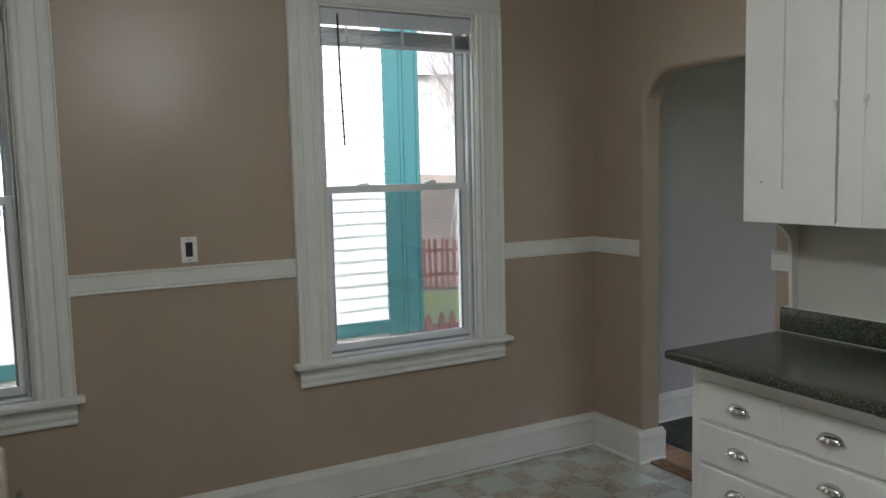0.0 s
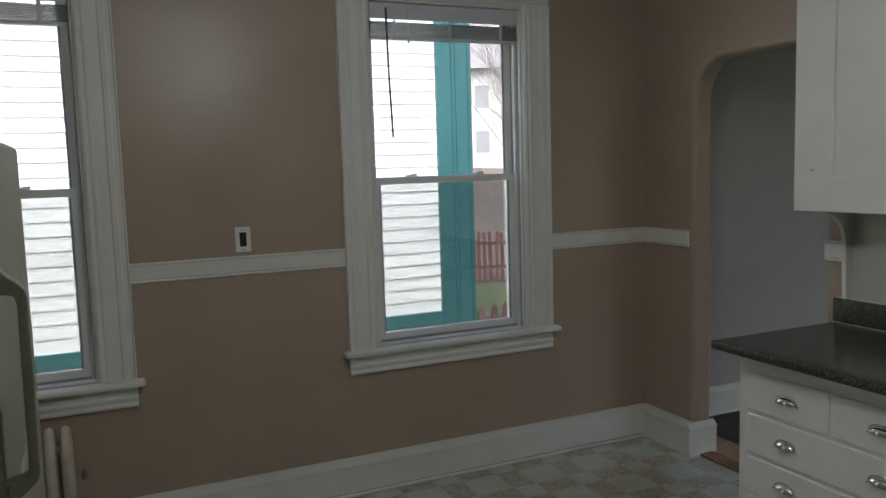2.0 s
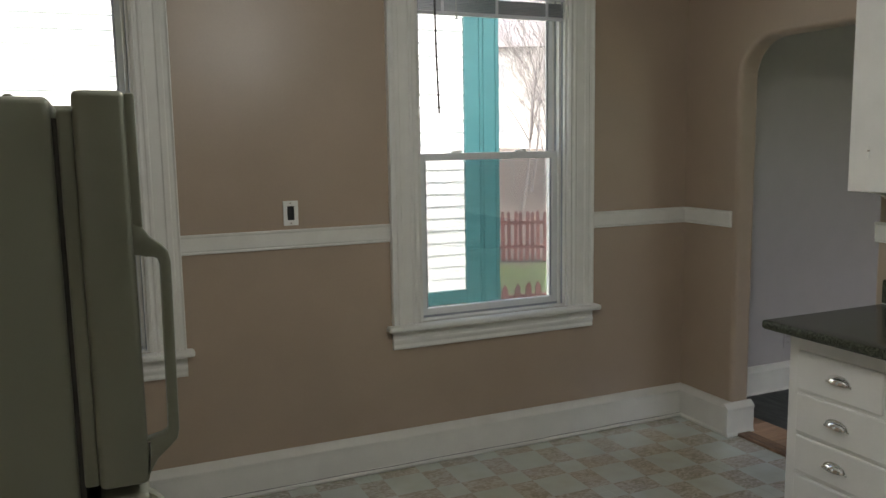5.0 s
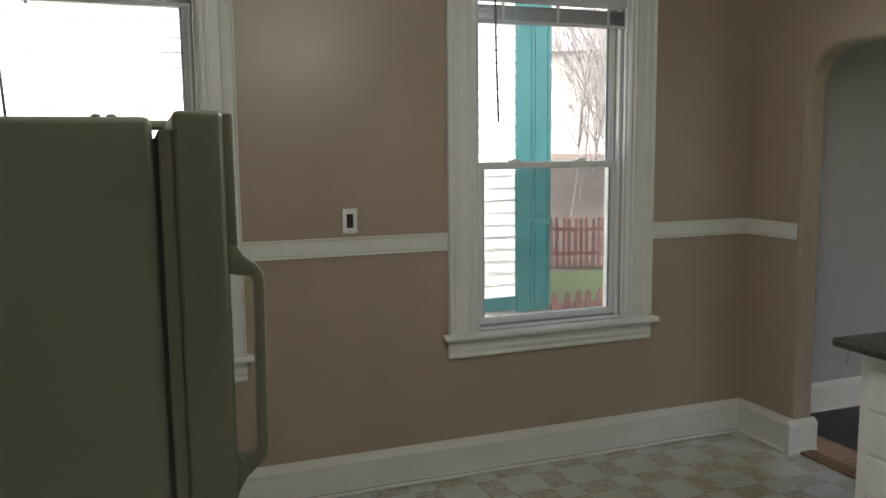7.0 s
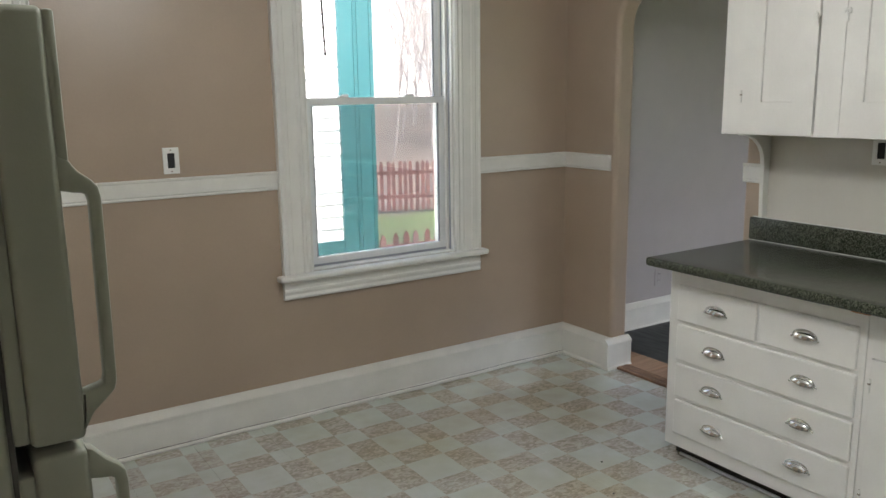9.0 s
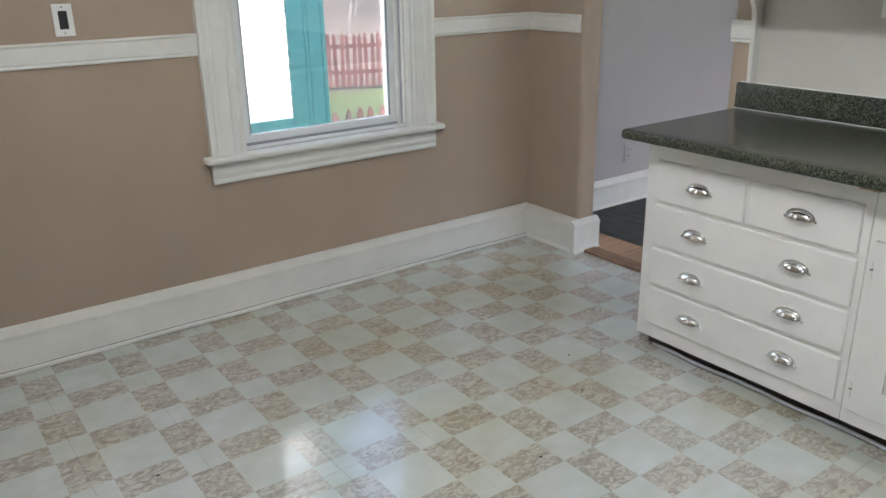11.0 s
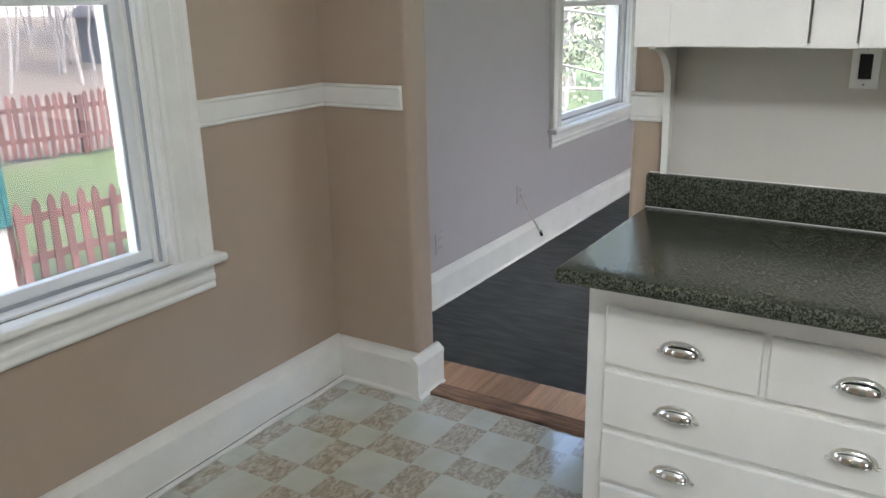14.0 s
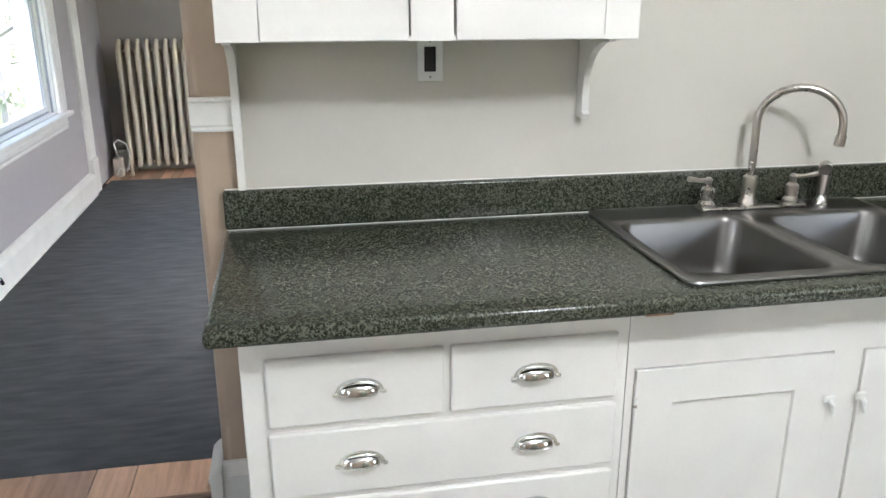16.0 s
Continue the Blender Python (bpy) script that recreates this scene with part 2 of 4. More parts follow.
def ground_material():
    m = mat("grass_and_leaf_litter", (0.085, 0.115, 0.05), 0.95, vary=0.3, scale=3, fine=40, bump=0.1)
    nd, ln = m.node_tree.nodes, m.node_tree.links
    geo = nd.new("ShaderNodeNewGeometry")
    sep = nd.new("ShaderNodeSeparateXYZ")
    n = nd.new("ShaderNodeTexNoise")
    n.inputs["Scale"].default_value, n.inputs["Detail"].default_value = 1.2, 6
    ln.new(geo.outputs["Position"], sep.inputs[0])
    ln.new(geo.outputs["Position"], n.inputs["Vector"])
    a = nd.new("ShaderNodeMath")
    a.operation = "MULTIPLY_ADD"
    ln.new(n.outputs["Fac"], a.inputs[0])
    a.inputs[1].default_value = 3.0
    ln.new(sep.outputs["Y"], a.inputs[2])
    mr = nd.new("ShaderNodeMapRange")
    mr.inputs["From Min"].default_value, mr.inputs["From Max"].default_value = 18.2, 19.4
    ln.new(a.outputs[0], mr.inputs["Value"])
    r = nd.new("ShaderNodeValToRGB")
    r.color_ramp.elements[0].color, r.color_ramp.elements[1].color = (0.08, 0.068, 0.058, 1), (0.19, 0.155, 0.138, 1)
    n2 = nd.new("ShaderNodeTexNoise")
    n2.inputs["Scale"].default_value, n2.inputs["Detail"].default_value = 4, 8
    ln.new(geo.outputs["Position"], n2.inputs["Vector"])
    ln.new(n2.outputs["Fac"], r.inputs["Fac"])
    b = nd["Principled BSDF"]
    grass = b.inputs["Base Color"].links[0].from_socket
    mix = nd.new("ShaderNodeMix")
    mix.data_type = "RGBA"
    ln.new(mr.outputs[0], mix.inputs["Factor"])
    ln.new(grass, mix.inputs["A"])
    ln.new(r.outputs["Color"], mix.inputs["B"])
    ln.new(mix.outputs["Result"], b.inputs["Base Color"])
    return m


GROUND = ground_material()

# ---- mesh helpers ----
ORIGIN = {}


def thing(name, label, category, at=(0, 0, 0), group="", kind=""):
    ob = new(name)
    ob.location = at
    ob.empty_display_size = 0.1
    ORIGIN[ob.name] = Vector(at)
    return tagged(ob, label, category, group, kind)


def part(name, bm, material, parent=None, label="", smooth=False, category="", kind="", group=""):
    """Links a bmesh, given in world metres, as one mesh object under a thing or a part."""
    me = bpy.data.meshes.new(name)
    o = ORIGIN[parent.name] if parent else Vector((0, 0, 0))
    bm.transform(Matrix.Translation(-o))
    bmesh.ops.recalc_face_normals(bm, faces=bm.faces)
    if smooth:
        for f in bm.faces:
            f.smooth = True
        for e in bm.edges:
            if len(e.link_faces) == 2 and e.calc_face_angle(0) > 0.7:
                e.smooth = False
    bm.to_mesh(me)
    bm.free()
    me.materials.append(material)
    ob = new(name, me)
    if parent:
        ob.parent = parent
    ORIGIN[ob.name] = o
    return tagged(ob, label, category, group, kind)


def box(x0, x1, y0, y1, z0, z1, bevel=0.0, seg=2, bm=None):
    own = bmesh.new()
    bmesh.ops.create_cube(own, size=1)
    own.transform(Matrix.LocRotScale(((x0 + x1) / 2, (y0 + y1) / 2, (z0 + z1) / 2), None, (x1 - x0, y1 - y0, z1 - z0)))
    if bevel:
        bmesh.ops.bevel(own, geom=own.edges[:], offset=bevel, segments=seg, affect="EDGES", profile=0.5)
    return own if bm is None else joined(bm, own)


def joined(bm, other):
    me = bpy.data.meshes.new("tmp")
    other.to_mesh(me)
    other.free()
    bm.from_mesh(me)
    bpy.data.meshes.remove(me)
    return bm


def extrude(outline, axis, a, b):
    """A closed 2D outline drawn out along an axis. Outline axes: x -> (y, z), y -> (x, z), z -> (x, y)."""
    def place(p, d):
        return {"x": (d, p[0], p[1]), "y": (p[0], d, p[1]), "z": (p[0], p[1], d)}[axis]
    bm = bmesh.new()
    lo, hi = [bm.verts.new(place(p, a)) for p in outline], [bm.verts.new(place(p, b)) for p in outline]
    n = len(outline)
    caps = [bm.faces.new(lo[::-1]), bm.faces.new(hi)]
    for i in range(n):
        bm.faces.new((lo[i], lo[(i + 1) % n], hi[(i + 1) % n], hi[i]))
    bm.normal_update()
    if n > 8:
        bmesh.ops.triangulate(bm, faces=caps)
    return bm


def tube(points, radii, sides=10, flat=(1.0, 1.0), bm=None, side=None):
    """A tube along a polyline; radii a number or one for each point; flat scales its two cross axes."""
    bm = bm or bmesh.new()
    pts = [Vector(p) for p in points]
    rad = radii if isinstance(radii, (list, tuple)) else [radii] * len(pts)
    up = Vector(side) if side else None
    rings = []
    for i, p in enumerate(pts):
        d = (pts[min(i + 1, len(pts) - 1)] - pts[max(i - 1, 0)]).normalized()
        if up is None:
            up = d.orthogonal().normalized()
        u = (up - d * up.dot(d)).normalized()
        up = u
        v = d.cross(u)
        off = math.pi / 4 if sides == 4 else 0
        rings.append([bm.verts.new(p + rad[i] * (flat[0] * math.cos(off + 2 * math.pi * k / sides) * u + flat[1] * math.sin(off + 2 * math.pi * k / sides) * v)) for k in range(sides)])
    for r0, r1 in zip(rings, rings[1:]):
        for k in range(sides):
            bm.faces.new((r0[k], r0[(k + 1) % sides], r1[(k + 1) % sides], r1[k]))
    if sides > 2:
        bm.faces.new(rings[0][::-1])
        bm.faces.new(rings[-1])
    return bm


def lathe(profile, at, sides=20, bm=None):
    """Rings of (radius, height) stacked on a point."""
    bm = bm or bmesh.new()
    x, y, z = at
    rings = [[bm.verts.new((x + r * math.cos(2 * math.pi * k / sides), y + r * math.sin(2 * math.pi * k / sides), z + h)) for k in range(sides)] for r, h in profile]
    for r0, r1 in zip(rings, rings[1:]):
        for k in range(sides):
            bm.faces.new((r0[k], r0[(k + 1) % sides], r1[(k + 1) % sides], r1[k]))
    bm.faces.new(rings[0][::-1])
    bm.faces.new(rings[-1])
    return bm


def plate(us, vs, holes, axis, a, b, bevel=0.0):
    """A slab on a grid of cuts with some cells left open. Axes as in extrude()."""
    def place(u, v, d):
        return {"x": (d, u, v), "y": (u, d, v), "z": (u, v, d)}[axis]
    bm = bmesh.new()
    vert = {}

    def vv(i, j, d):
        if (i, j, d) not in vert:
            vert[i, j, d] = bm.verts.new(place(us[i], vs[j], d))
        return vert[i, j, d]

    def solid(i, j):
        if not (0 <= i < len(us) - 1 and 0 <= j < len(vs) - 1):
            return False
        u, v = (us[i] + us[i + 1]) / 2, (vs[j] + vs[j + 1]) / 2
        return not any(h[0] < u < h[1] and h[2] < v < h[3] for h in holes)

    for i in range(len(us) - 1):
        for j in range(len(vs) - 1):
            if not solid(i, j):
                continue
            for d in (a, b):
                bm.faces.new((vv(i, j, d), vv(i + 1, j, d), vv(i + 1, j + 1, d), vv(i, j + 1, d)))
            for di, dj, p, q in ((-1, 0, (i, j), (i, j + 1)), (1, 0, (i + 1, j), (i + 1, j + 1)), (0, -1, (i, j), (i + 1, j)), (0, 1, (i, j + 1), (i + 1, j + 1))):
                if not solid(i + di, j + dj):
                    bm.faces.new((vv(*p, a), vv(*q, a), vv(*q, b), vv(*p, b)))
    bmesh.ops.recalc_face_normals(bm, faces=bm.faces)
    if bevel:
        es = [e for e in bm.edges if e.calc_face_angle(0) > 1]
        bmesh.ops.bevel(bm, geom=es, offset=bevel, segments=3, affect="EDGES", profile=0.5)
    return bm


def rounded(cx, cy, hx, hy, r, n=5):
    """A rounded rectangle as a loop of points."""
    pts = []
    for sx, sy, a0 in ((1, 1, 0), (-1, 1, 90), (-1, -1, 180), (1, -1, 270)):
        for k in range(n + 1):
            a = radians(a0 + 90 * k / n)
            pts.append((cx + sx * (hx - r) + r * math.cos(a), cy + sy * (hy - r) + r * math.sin(a)))
    return pts


def loft(loops, bm=None, cap_last=True):
    """Skins loops of equally many 3D points."""
    bm = bm or bmesh.new()
    rings = [[bm.verts.new(p) for p in l] for l in loops]
    n = len(rings[0])
    for r0, r1 in zip(rings, rings[1:]):
        for k in range(n):
            bm.faces.new((r0[k], r0[(k + 1) % n], r1[(k + 1) % n], r1[k]))
    if cap_last:
        bm.faces.new(rings[-1])
    return bm


# ---- plan ----
WN = 6.235          # window wall, kitchen face
XA = 3.535          # arch wall, kitchen face
XB = 3.665          # arch wall, far face
XW, YS, TOP = -0.57, -2.6, 2.75
GN = 6.30           # grey room's window wall
GX, GS = 8.95, 3.2  # grey room's far and side walls
W1, W2 = (-0.33, 0.54), (1.85, 2.72)
WZ = (0.735, 2.47)
GW, GWZ = (5.99, 7.31), (0.738, 2.35)


def wall(name, bm, material, label):
    return part(name, bm, material, None, label, category="wall", kind="structure")


wall("wall_north", plate([XW, *W1, *W2, XA], [-0.2, *WZ, TOP], [(*W1, *WZ), (*W2, *WZ)], "y", WN, WN + 0.2), TAN, "tan satin painted plaster wall with two windows")
# opening and window added out of view, to light the worktop wall frontally
WW, WWZ = (0.3, 1.7), (0.85, 2.35)
wall("wall_west", plate([YS, *WW, WN + 0.2], [-0.2, *WWZ, TOP], [(*WW, *WWZ)], "x", XW - 0.15, XW), TAN, "plain tan painted kitchen wall with an added light opening")
side = thing("window_6", "added out-of-view window that lets sky light into the kitchen", "window", (XW, 1.0, 0.85), kind="structure")
part("window_frame", plate([WW[0], WW[0] + 0.06, WW[1] - 0.06, WW[1]], [WWZ[0], 0.91, 1.57, 1.62, 2.29, WWZ[1]], [(WW[0] + 0.06, WW[1] - 0.06, 0.91, 1.57), (WW[0] + 0.06, WW[1] - 0.06, 1.62, 2.29)], "x", XW - 0.11, XW - 0.06), VINYL, side)
for v0, v1 in ((0.91, 1.57), (1.62, 2.29)):
    g = part("pane", box(XW - 0.09, XW - 0.086, WW[0] + 0.058, WW[1] - 0.058, v0 - 0.002, v1 + 0.002), GLASS, side)
    g.visible_shadow = False
wall("wall_south", box(XW - 0.15, XA, YS - 0.15, YS, -0.2, TOP), TAN, "plain tan painted kitchen wall behind")

# arch wall, with a round-cornered opening from the floor
AY0, AY1, AZ, AR = 4.975, 5.815, 2.155, 0.20
arch = [(AY0, -0.2)]
arch += [(AY0 + AR - AR * math.cos(radians(a)), AZ - AR + AR * math.sin(radians(a))) for a in range(0, 91, 9)]
arch += [(AY1 - AR + AR * math.sin(radians(a)), AZ - AR + AR * math.cos(radians(a))) for a in range(0, 91, 9)]
arch += [(AY1, -0.2)]
outline = [(4.845, -0.2), *arch, (GN + 0.2, -0.2), (GN + 0.2, TOP), (4.845, TOP)]
bm = extrude(outline, "x", XA, XB)
inner = {(round(y, 4), round(z, 4)) for y, z in arch}
rim = [e for e in bm.edges if all((round(v.co.y, 4), round(v.co.z, 4)) in inner for v in e.verts) and abs(e.verts[0].co.x - e.verts[1].co.x) < 0.001 and e.calc_face_angle(0) > 0.3]
bmesh.ops.bevel(bm, geom=rim, offset=0.028, segments=4, affect="EDGES", profile=0.5)
wall("wall_arch", bm, TAN, "tan plaster wall with a round-cornered archway")
wall("wall_east", box(XA, XB, YS - 0.15, 4.845, -0.2, TOP), CREAM, "cream painted wall behind the worktop")
part("ceiling", box(XW - 0.15, XB, YS - 0.15, WN + 0.2, TOP, TOP + 0.1), CEIL, None, "plain white plaster ceiling", category="ceiling", kind="structure")
# the grey room beyond
wall("wall_grey_north", plate([XB, *GW, GX + 0.15], [-0.2, *GWZ, TOP], [(*GW, *GWZ)], "y", GN, GN + 0.2), GREY, "glossy lavender-grey painted wall with one window")
wall("wall_grey_east", box(GX, GX + 0.15, GS - 0.15, GN, -0.2, TOP), BEIGE, "beige-grey painted wall behind the radiator")
# two unseen south openings, added so that the grey room gets more daylight
SW = ((4.5, 5.9), (6.7, 8.1))
wall("wall_grey_south", plate([XB, *SW[0], *SW[1], GX], [-0.2, 0.7, 2.45, TOP], [(*SW[0], 0.7, 2.45), (*SW[1], 0.7, 2.45)], "y", GS - 0.15, GS), GREY, "plain lavender-grey painted wall with two added light openings")
for n, (u0, u1) in enumerate(SW):
    sw = thing("window_%d" % (4 + n), "added out-of-view window that brightens the grey room", "window", ((u0 + u1) / 2, GS, 0.7), kind="structure")
    part("window_frame", plate([u0, u0 + 0.06, u1 - 0.06, u1], [0.7, 0.76, 1.55, 1.60, 2.39, 2.45], [(u0 + 0.06, u1 - 0.06, 0.76, 1.55), (u0 + 0.06, u1 - 0.06, 1.60, 2.39)], "y", GS - 0.12, GS - 0.07), VINYL, sw)
    for v0, v1 in ((0.76, 1.55), (1.60, 2.39)):
        g = part("pane", box(u0 + 0.058, u1 - 0.058, GS - 0.10, GS - 0.096, v0 - 0.002, v1 + 0.002), GLASS, sw)
        g.visible_shadow = False
part("ceiling_grey_room", box(XB, GX + 0.15, GS - 0.15, GN + 0.2, TOP, TOP + 0.1), CEIL, None, "plain white ceiling of the next room", category="ceiling", kind="structure")

# ---- baseboards and chair rail ----
BASE = [(0, 0), (0.058, 0), (0.058, 0.010), (0.046, 0.019), (0.046, 0.141), (0.051, 0.145), (0.051, 0.157), (0.040, 0.166), (0.026, 0.176), (0.014, 0.182), (0, 0.182)]
SHOE = 0.022
RAILP = [(0, 1.160), (0.010, 1.160), (0.013, 1.166), (0.010, 1.172), (0.014, 1.178), (0.014, 1.236), (0.020, 1.242), (0.020, 1.250), (0, 1.250)]


def run_x(profile, y, x0, x1, lift=0.0):
    return extrude([(y - d, z + lift) for d, z in profile], "x", x0, x1)


def run_y(profile, x, y0, y1, sign=-1, lift=0.0):
    return extrude([(x + sign * d, z + lift) for d, z in profile], "y", y0, y1)


def trim(name, bm, label, cat="baseboard"):
    return part(name, bm, TRIM, None, label, category=cat, kind="structure")


trim("baseboard_north", run_x(BASE, WN, XW, XA), "tall white gloss baseboard along the window wall")
bm = run_y(BASE, XA, AY1 + 0.001, WN - 0.03)
joined(bm, run_x([(d * 0.75, z) for d, z in BASE], AY1, XA - 0.060, XB + 0.005))
trim("baseboard_arch", bm, "white baseboard wrapped round the arch jamb")
bm = run_y(BASE, XA, 4.85, AY0 - 0.001)
joined(bm, extrude([(AY0 + d * 0.75, z) for d, z in BASE], "x", XA - 0.060, XB + 0.005))
trim("baseboard_stub", bm, "white baseboard on the short wall beside the cabinet")
trim("baseboard_grey", run_x(BASE, GN, XB + 0.004, 7.93), "tall white baseboard along the grey wall")
trim("baseboard_grey_far", run_y(BASE, GX, GS, GN - 0.03), "white baseboard behind the far radiator")
RNG = random.Random(5)
cove = []
for k in range(60):
    x = XW + (XA - 0.05 - XW) * k / 59
    cove.append((x, WN - 0.060 - 0.006 * noise.noise((x * 2.2, 0, 0)) - 0.004, 0.009 + 0.004 * noise.noise((x * 3.1, 5, 0))))
trim("shoe_strip", tube(cove, 0.010, 6), "thin white uneven caulk strip at the floor", "trim")
part("floor_crack", tube([(x, y + 0.003, z + 0.0115) for x, y, z in cove], 0.0014, 5), UNDER, None, "dark gap above the caulk strip", category="trim", kind="structure")
trim("chair_rail_1", run_x(RAILP, WN, W1[1] + 0.155, W2[0] - 0.16), "white moulded chair rail between the windows", "trim")
trim("chair_rail_2", run_x(RAILP, WN, W2[1] + 0.16, XA - 0.0), "white moulded chair rail beside the corner", "trim")
trim("chair_rail_3", run_y(RAILP, XA, AY1 + 0.035, WN - 0.02), "short white chair rail ending at the archway", "trim")
trim("chair_rail_4", run_y([(d, z + 0.013) for d, z in RAILP], XA, 4.864, AY0 - 0.002), "white chair rail stub with a clipped end", "trim")


# ---- windows ----
def casing_profile(w, flip):
    """A fluted casing seen from its end: (across, out of the wall)."""
    pts = [(0, 0), (0, 0.020), (0.012, 0.026), (0.022, 0.020), (0.030, 0.020), (0.036, 0.025), (0.046, 0.025), (0.052, 0.019),
           (w - 0.060, 0.019), (w - 0.054, 0.025), (w - 0.034, 0.027), (w - 0.028, 0.022), (w - 0.012, 0.024), (w - 0.004, 0.032), (w, 0.030), (w, 0)]
    return [(-u if flip else u, d) for u, d in pts]


def window(name, x0, x1, z0, z1, y, label, wide, depth=0.055, screened=True):
    w = thing(name, label, "window", ((x0 + x1) / 2, y, z0), kind="structure")
    for edge, flip in ((x0, True), (x1, False)):
        part("casing", extrude([(edge + u, y - d) for u, d in casing_profile(wide, flip)], "z", z0, z1 + 0.001), TRIM, w, "fluted white casing board")
    part("head_casing", extrude([(y - d, z1 + u) for u, d in casing_profile(wide, False)], "x", x0 - wide, x1 + wide), TRIM, w, "white head casing")
    part("window_sill", box(x0 - wide - 0.032, x1 + wide + 0.032, y - 0.068, y, z0 - 0.030, z0, 0.011, 3), TRIM, w, "white stool with a rounded nose")
    ap = [(0, z0 - 0.126), (0.020, z0 - 0.126), (0.024, z0 - 0.116), (0.020, z0 - 0.102), (0.026, z0 - 0.088), (0.026, z0 - 0.078), (0.022, z0 - 0.072), (0.022, z0 - 0.030), (0, z0 - 0.030)]
    part("apron", extrude([(y - d, z) for d, z in ap], "x", x0 - wide, x1 + wide), TRIM, w, "white moulded apron")
    fr = bmesh.new()
    t = 0.012
    for a, b in ((x0, x0 + t), (x1 - t, x1)):
        box(a, b, y, y + 0.19, z0, z1, 0, bm=fr)
    box(x0 + t, x1 - t, y, y + 0.19, z1 - t, z1, 0, bm=fr)
    box(x0 + t, x1 - t, y, y + 0.19, z0 - 0.006, z0 + 0.008, 0, bm=fr)
    for a, b in ((x0 + t, x0 + t + 0.016), (x1 - t - 0.016, x1 - t)):
        box(a, b, y + depth - 0.02, y + depth, z0 + 0.008, z1 - t, 0.002, 1, bm=fr)
        box(a, b, y + depth + 0.045, y + depth + 0.05, z0 + 0.008, z1 - t, 0, bm=fr)
    part("window_frame", fr, TRIM, w)
    mid = z0 + (z1 - z0) * 0.483
    a, b = x0 + t + 0.003, x1 - t - 0.003
    for nm, s0, s1, ys, st in (("lower_sash", z0 + 0.008, mid + 0.018, y + depth, 0.043), ("upper_sash", mid - 0.018, z1 - t, y + depth + 0.048, 0.036)):
        low = 0.045 if nm == "lower_sash" else 0.036
        sash = part(nm, plate([a, a + st, b - st, b], [s0, s0 + low, s1 - 0.036, s1], [(a + st, b - st, s0 + low, s1 - 0.036)], "y", ys, ys + 0.036, 0.004), VINYL, w, "white vinyl sash", True)
        g = part("pane", box(a + st - 0.004, b - st + 0.004, ys + 0.016, ys + 0.020, s0 + low - 0.004, s1 - 0.040), GLASS, sash, "clear glass pane")
        g.visible_shadow = False
        bead = bmesh.new()
        for p, q in ((a + st, a + st + 0.010), (b - st - 0.010, b - st)):
            box(p, q, ys + 0.006, ys + 0.015, s0 + low, s1 - 0.036, 0.002, 1, bm=bead)
        part("bead", bead, BEAD, sash, "grey glazing bead")
        if nm == "lower_sash":
            for f in (0.27, 0.73):
                cx = a + (b - a) * f
                lock = part("sash_lock", box(cx - 0.030, cx + 0.030, ys + 0.004, ys + 0.034, s1, s1 + 0.010, 0.004), VINYL, w, "small sash lock")
                part("lock_cam", box(cx - 0.004, cx + 0.032, ys + 0.010, ys + 0.026, s1 + 0.010, s1 + 0.017, 0.003), VINYL, lock)
    tr = bmesh.new()
    for e, sgn in ((x0 + t, 1), (x1 - t, -1)):
        lo, hi = sorted((e + sgn * 0.0005, e + sgn * 0.004))
        box(lo, hi, y + depth + 0.0365, y + depth + 0.0445, mid, z1 - t, 0, bm=tr)
        box(lo, hi, y + depth - 0.034, y + depth - 0.0215, z0 + 0.01, z1 - t, 0, bm=tr)
    part("track", tr, BEAD, w, "grey sash track")
    part("sill_gap", box(a, b, y + depth - 0.006, y + depth - 0.001, z0 + 0.0085, z0 + 0.020), BEAD, w, "shadowed sill joint")
    if screened:
        sc = part("insect_screen", box(x0 + t + 0.03, x1 - t - 0.03, y + depth + 0.100, y + depth + 0.101, z0 + 0.02, mid), SCREEN, w, "fine grey insect screen")
        sc.visible_shadow = False
    return w


window("window_1", *W1, *WZ, WN, "white double-hung window beside the refrigerator", 0.155)
window("window_2", *W2, *WZ, WN, "white double-hung window with fluted casing", 0.16)
window("window_3", *GW, *GWZ, GN, "white double-hung window in the grey room", 0.15, screened=False)


